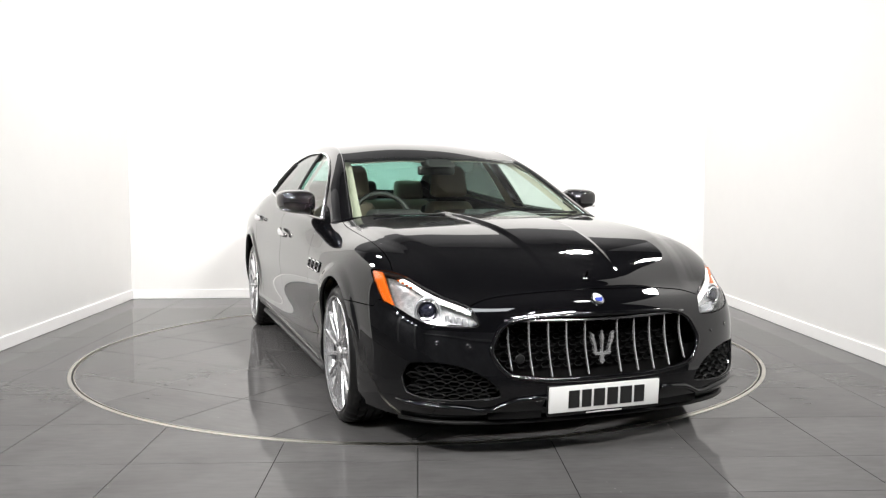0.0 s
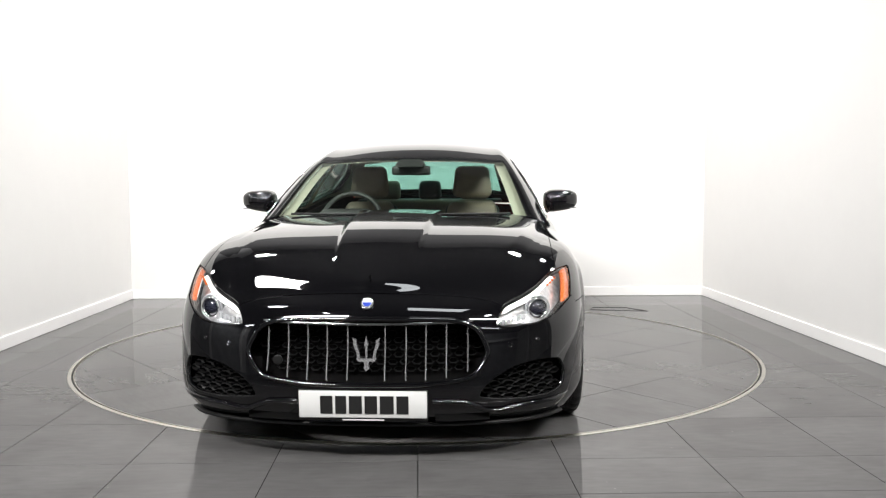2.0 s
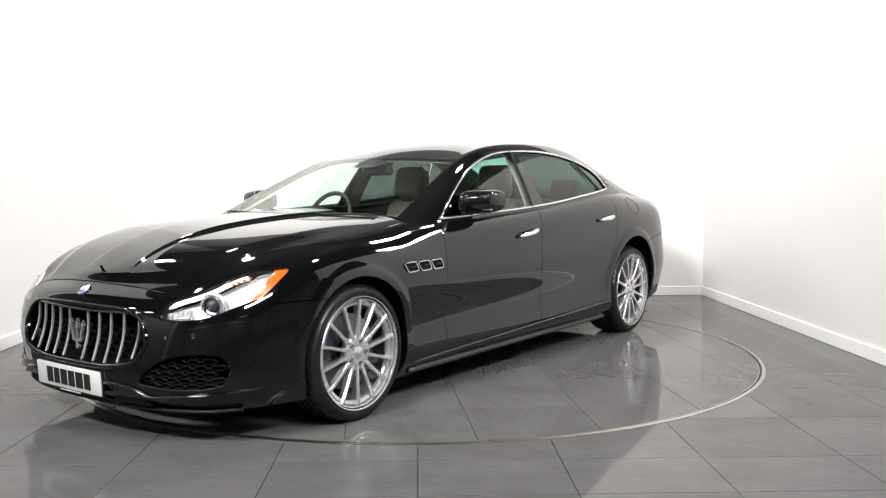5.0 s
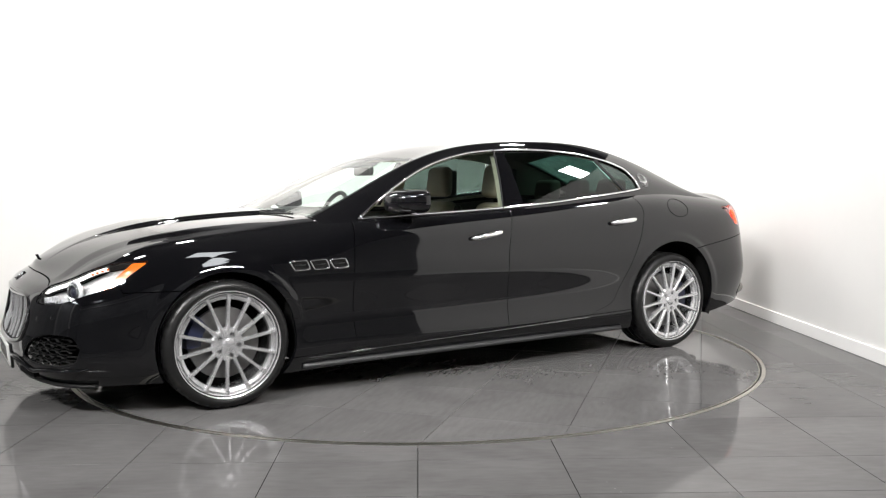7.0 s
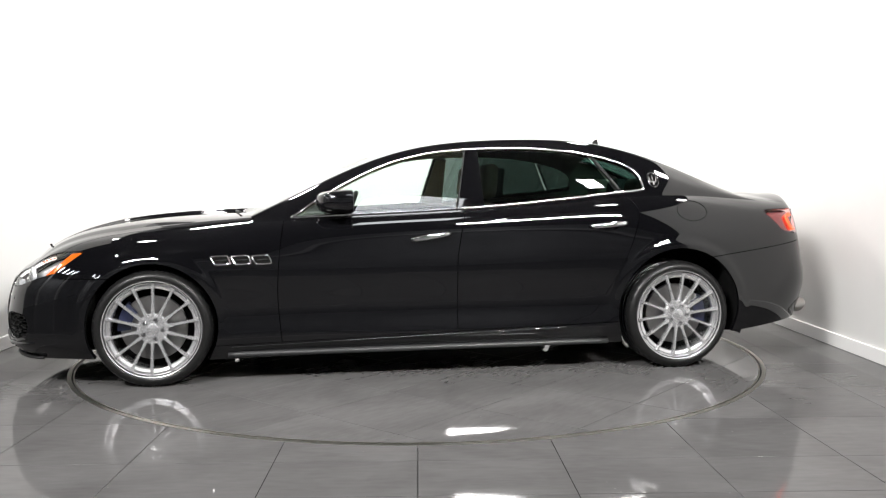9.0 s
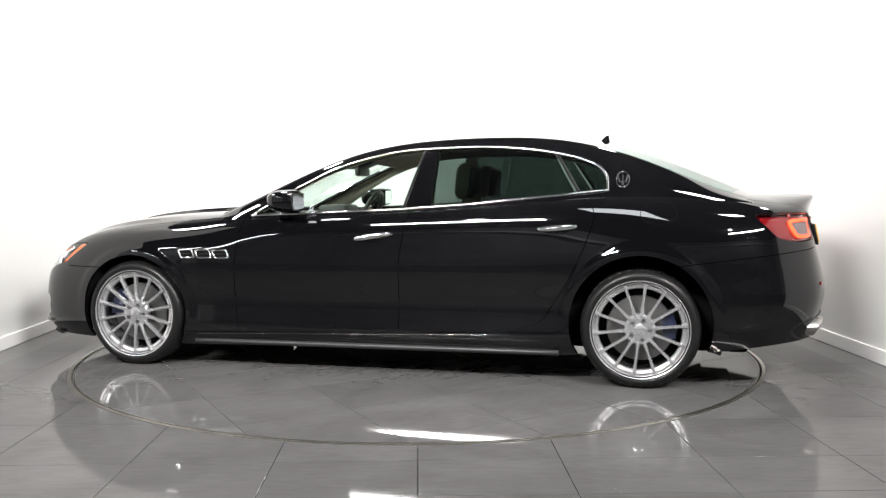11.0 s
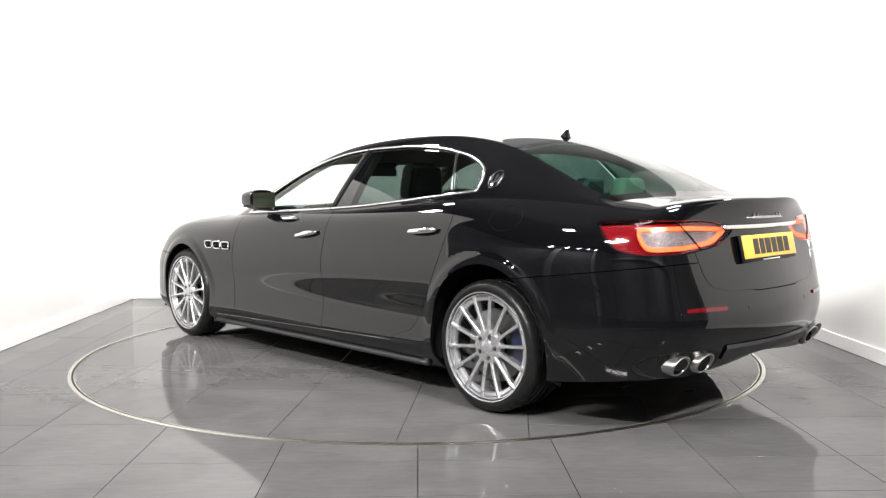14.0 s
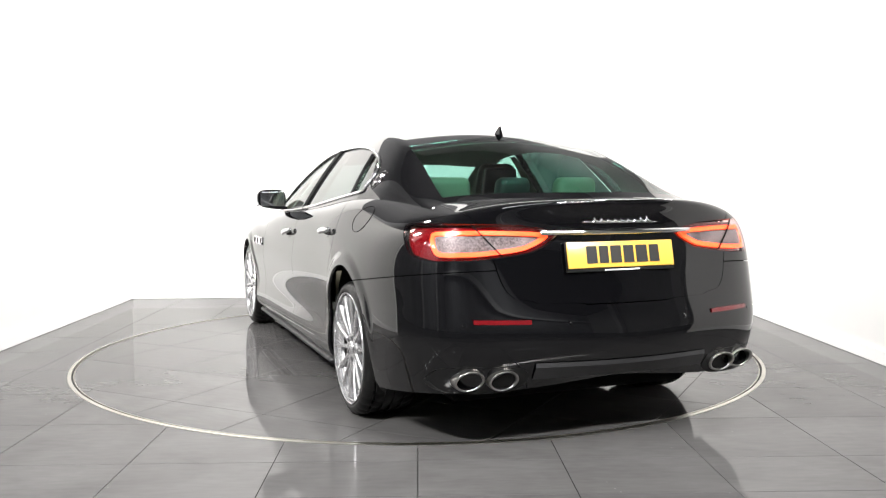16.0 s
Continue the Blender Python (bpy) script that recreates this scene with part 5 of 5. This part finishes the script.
# brake light at the foot of the rear window
brake = car_part("high_brake_light", from_bm("high_brake_light", box_bm(-2.03, -2.0, -0.2, 0.2, 1.035, 1.06, 0.006), BLACKTRIM, angle=30), "slim brake light behind the rear window")
piece("brake_lens", from_bm("brake_lens", box_bm(-2.034, -2.029, -0.19, 0.19, 1.04, 1.056, 0.001), LAMPWHITE), brake, "pale ribbed lens")
for s_ in (1, -1):
    pts = [on_end(s_ * (0.447 + 0.231 * i / 12), 0.588 + 0.004 * i / 12, PB, 0.003) for i in range(13)]
    v, f = band([(p.x - 0.004, p.y, p.z) for p in pts], 0.018, -0.012)
    car_part("rear_reflector", mesh_of("rear_reflector", v, f, REDLENS, False), "slim red reflector")
    for yy in (0.685, 0.548):
        xx = on_end(yy, 0.36, PB).x - 0.016
        v, f = lathe([(0.046, 0.14), (0.052, 0.01), (0.055, 0.0), (0.062, -0.002), (0.064, 0.004), (0.061, 0.14)], 32)
        v = [(a, b - (0.022 * c / 0.064 if b < 0.05 else 0), c) for a, b, c in v]
        m = Matrix.Translation((xx, s_ * yy, 0.343)) @ Matrix.Rotation(radians(90), 4, "Z") @ Matrix.Diagonal((1.04, -1.0, 0.72, 1))
        ex = car_part("exhaust_pipe", mesh_of("exhaust_pipe", [m @ Vector(k) for k in v], f, PIPE), "oval chrome exhaust pipe")
        v, f = lathe([(0.0525, 0.018), (0.047, 0.05), (0.0, 0.06)], 24)
        piece("exhaust_bore", mesh_of("exhaust_bore", [m @ Vector(k) for k in v], f, SHELL), ex, "matt black bore")
    surround = rounded([(0.46, 0.405), (0.80, 0.405), (0.84, 0.33), (0.78, 0.285), (0.50, 0.285), (0.43, 0.33)], 0.2, 3)
    v, f = flat_shape(surround, lambda a_, b_, d, s_=s_: tuple(on_end(s_ * a_, b_, PB, d)), 0.003)
    car_part("exhaust_recess", mesh_of("exhaust_recess", v, f, BLACKTRIM, False), "satin black exhaust recess")
dv, df = [], []
for i in range(25):
    y = -0.42 + 0.84 * i / 24
    for z, o in ((0.415, 0.004), (0.40, 0.012), (0.345, 0.008), (0.335, -0.02)):
        dv.append(tuple(on_end(y, z, PB, o)))
for i in range(24):
    for k in range(3):
        df.append((i * 4 + k, i * 4 + 4 + k, i * 4 + 5 + k, i * 4 + k + 1))
car_part("rear_diffuser", crisp(mesh_of("rear_diffuser", dv, df, DIFFUSER), 30), "satin black diffuser panel")
# aerial
av, af = [], []
for x, z, w in ((-1.25, 1.40, 0.004), (-1.30, 1.425, 0.014), (-1.345, 1.47, 0.004), (-1.365, 1.475, 0.003), (-1.375, 1.42, 0.012), (-1.38, 1.395, 0.02)):
    av += [(x, w, z), (x, -w, z), (x, -w * 1.8, 1.39), (x, w * 1.8, 1.39)]
for i in range(5):
    for k in range(4):
        af.append((i * 4 + k, i * 4 + (k + 1) % 4, i * 4 + 4 + (k + 1) % 4, i * 4 + 4 + k))
af += [(0, 1, 2, 3), (23, 22, 21, 20)]
car_part("roof_aerial", crisp(mesh_of("roof_aerial", av, af, PAINT), 30), "black shark-fin aerial")


# -- inside --
def soft_block(x0, x1, y0, y1, z0, z1, r, lean=0.0, taper=0.0, mat=LEATHER, name="seat"):
    bm = box_bm(x0, x1, y0, y1, z0, z1, r, 4)
    for q in bm.verts:
        t = (q.co.z - z0) / (z1 - z0)
        q.co.x -= lean * t
        yc = (y0 + y1) / 2
        q.co.y = yc + (q.co.y - yc) * (1 - taper * t)
    return from_bm(name, bm, mat, angle=60)


for s_ in (1, -1):
    seat = car_part("front_seat", soft_block(-0.42, 0.12, s_ * 0.38 - 0.25, s_ * 0.38 + 0.25, 0.40, 0.56, 0.06), "beige leather seat")
    piece("backrest", soft_block(-0.42, -0.28, s_ * 0.38 - 0.25, s_ * 0.38 + 0.25, 0.5, 1.03, 0.06, 0.13, 0.3), seat)
    piece("backrest_shell", soft_block(-0.45, -0.38, s_ * 0.38 - 0.24, s_ * 0.38 + 0.24, 0.5, 1.0, 0.03, 0.12, 0.18, DARKLEATHER), seat, "black seat back")
    piece("headrest", soft_block(-0.52, -0.42, s_ * 0.38 - 0.15, s_ * 0.38 + 0.15, 1.06, 1.29, 0.05, 0.02, 0.18), seat, "beige leather headrest")
    piece("headrest_back", soft_block(-0.555, -0.50, s_ * 0.38 - 0.13, s_ * 0.38 + 0.13, 1.07, 1.26, 0.02, 0.02, 0.15, DARKLEATHER), seat, "black headrest back")
bench = car_part("rear_bench", soft_block(-1.35, -0.85, -0.61, 0.61, 0.40, 0.58, 0.06), "beige leather rear bench")
piece("backrest", soft_block(-1.42, -1.28, -0.62, 0.62, 0.52, 1.03, 0.06, 0.12, 0.1), bench)
for yy, ww in ((0.38, 0.13), (0.0, 0.10), (-0.38, 0.13)):
    piece("headrest", soft_block(-1.56, -1.45, yy - ww, yy + ww, 1.03, 1.19, 0.04, 0.02, 0.1, DARKLEATHER if yy == 0 else LEATHER), bench, "leather headrest")
car_part("parcel_shelf", from_bm("parcel_shelf", box_bm(-2.1, -1.45, -0.62, 0.62, 1.0, 1.03, 0.01), DARKLEATHER), "dark parcel shelf")
bm = box_bm(0.55, 1.08, -0.76, 0.76, 0.55, 0.955, 0.06, 4)
dash = car_part("dashboard", from_bm("dashboard", bm, DARKLEATHER, angle=50), "black leather dashboard")
piece("dash_lower", from_bm("dash_lower", box_bm(0.53, 0.6, -0.74, 0.74, 0.6, 0.84, 0.03, 3), LEATHER, angle=50), dash, "beige lower dashboard")
piece("binnacle", soft_block(0.55, 0.78, -0.55, -0.2, 0.93, 1.005, 0.03, 0, 0.2, DARKLEATHER, "binnacle"), dash)
ring = [Matrix.Translation((0.42, -0.38, 0.93)) @ Matrix.Rotation(radians(-25), 4, "Y") @ Vector((0, 0.185 * math.cos(w), 0.185 * math.sin(w))) for w in np.linspace(0, 2 * math.pi, 37)[:-1]]
v, f = tube(ring, 0.016, 8, closed=True)
sw = car_part("steering_wheel", mesh_of("steering_wheel", v, f, DARKLEATHER), "black leather steering wheel")
piece("steering_hub", soft_block(0.40, 0.50, -0.45, -0.31, 0.88, 0.98, 0.03, 0, 0, DARKLEATHER, "steering_hub"), sw)
for w in (0.0, math.pi, -math.pi / 2):
    p = Matrix.Translation((0.42, -0.38, 0.93)) @ Matrix.Rotation(radians(-25), 4, "Y") @ Vector((0, 0.18 * math.cos(w), 0.18 * math.sin(w)))
    v, f = tube([p, Vector((0.45, -0.38, 0.93))], 0.014, 6)
    piece("steering_spoke", mesh_of("steering_spoke", v, f, DARKLEATHER), sw)
rm = car_part("rear_view_mirror", soft_block(0.33, 0.365, -0.125, 0.125, 1.215, 1.275, 0.015, 0, 0, DARKLEATHER, "rear_view_mirror"), "black rear-view mirror")
piece("mirror_mount", soft_block(0.33, 0.50, -0.10, 0.10, 1.265, 1.315, 0.02, 0.1, 0.25, DARKLEATHER, "mirror_mount"), rm)
lin = roof.split(lambda v: 6.9 - v[:, 6]).moved(-0.03)
car_part("headlining", lin.plus(lin.mirror()).mesh("headlining", LINING, 0.0), "cream headlining")
for q in (frame_side, frame_side.mirror()):
    fs = q.split(lambda v: np.minimum(8.0 - v[:, 6], v[:, 2] - 1.0)).moved(-0.03)
    car_part("pillar_lining", fs.mesh("pillar_lining", LINING, 0.0), "cream pillar trim")
for q in (house, house.mirror()):
    trim = q.split(lambda v: np.minimum(np.minimum(2.7 - v[:, 6], v[:, 6] - 0.25), np.minimum(v[:, 7] - 2.5, 3.12 - v[:, 7]) * 0.2)).moved(-0.045)
    car_part("windscreen_pillar_trim", trim.mesh("windscreen_pillar_trim", LINING, 0.0), "cream windscreen pillar trim")
for sh in (door_f, door_r):
    for q in (sh, sh.mirror()):
        car_part("door_lining", q.split(lambda v: v[:, 2] - 0.5).moved(-0.05).mesh("door_lining", DARKLEATHER, 0.0), "black door lining")
car_part("cabin_floor", from_bm("cabin_floor", box_bm(-1.12, 1.05, -0.8, 0.8, 0.25, 0.40, 0.02), DARKLEATHER), "dark carpeted floor")
# cowl and wipers
for y0, y1 in ((0.62, -0.02), (-0.02, -0.62)):
    pts = []
    for i in range(13):
        y = y0 + (y1 - y0) * i / 12
        x = 1.165 - 0.20 * y * y - 0.015 * (i / 12)
        pts.append((x + 0.012, y, 0.99))
    v, f = tube(pts, 0.007, 6)
    car_part("wiper", mesh_of("wiper", v, f, BLACKTRIM), "black wiper")


# ---- what moves: the table turns the car ----
def motions():
    rows = []
    for i in range(33):
        t = i * 0.5
        rows.append((t, pose(0, 0, 0, 0, 0, -72.18 - 11.138 * t)))
    walk(table, rows)
    walk(car, rows)


motions()
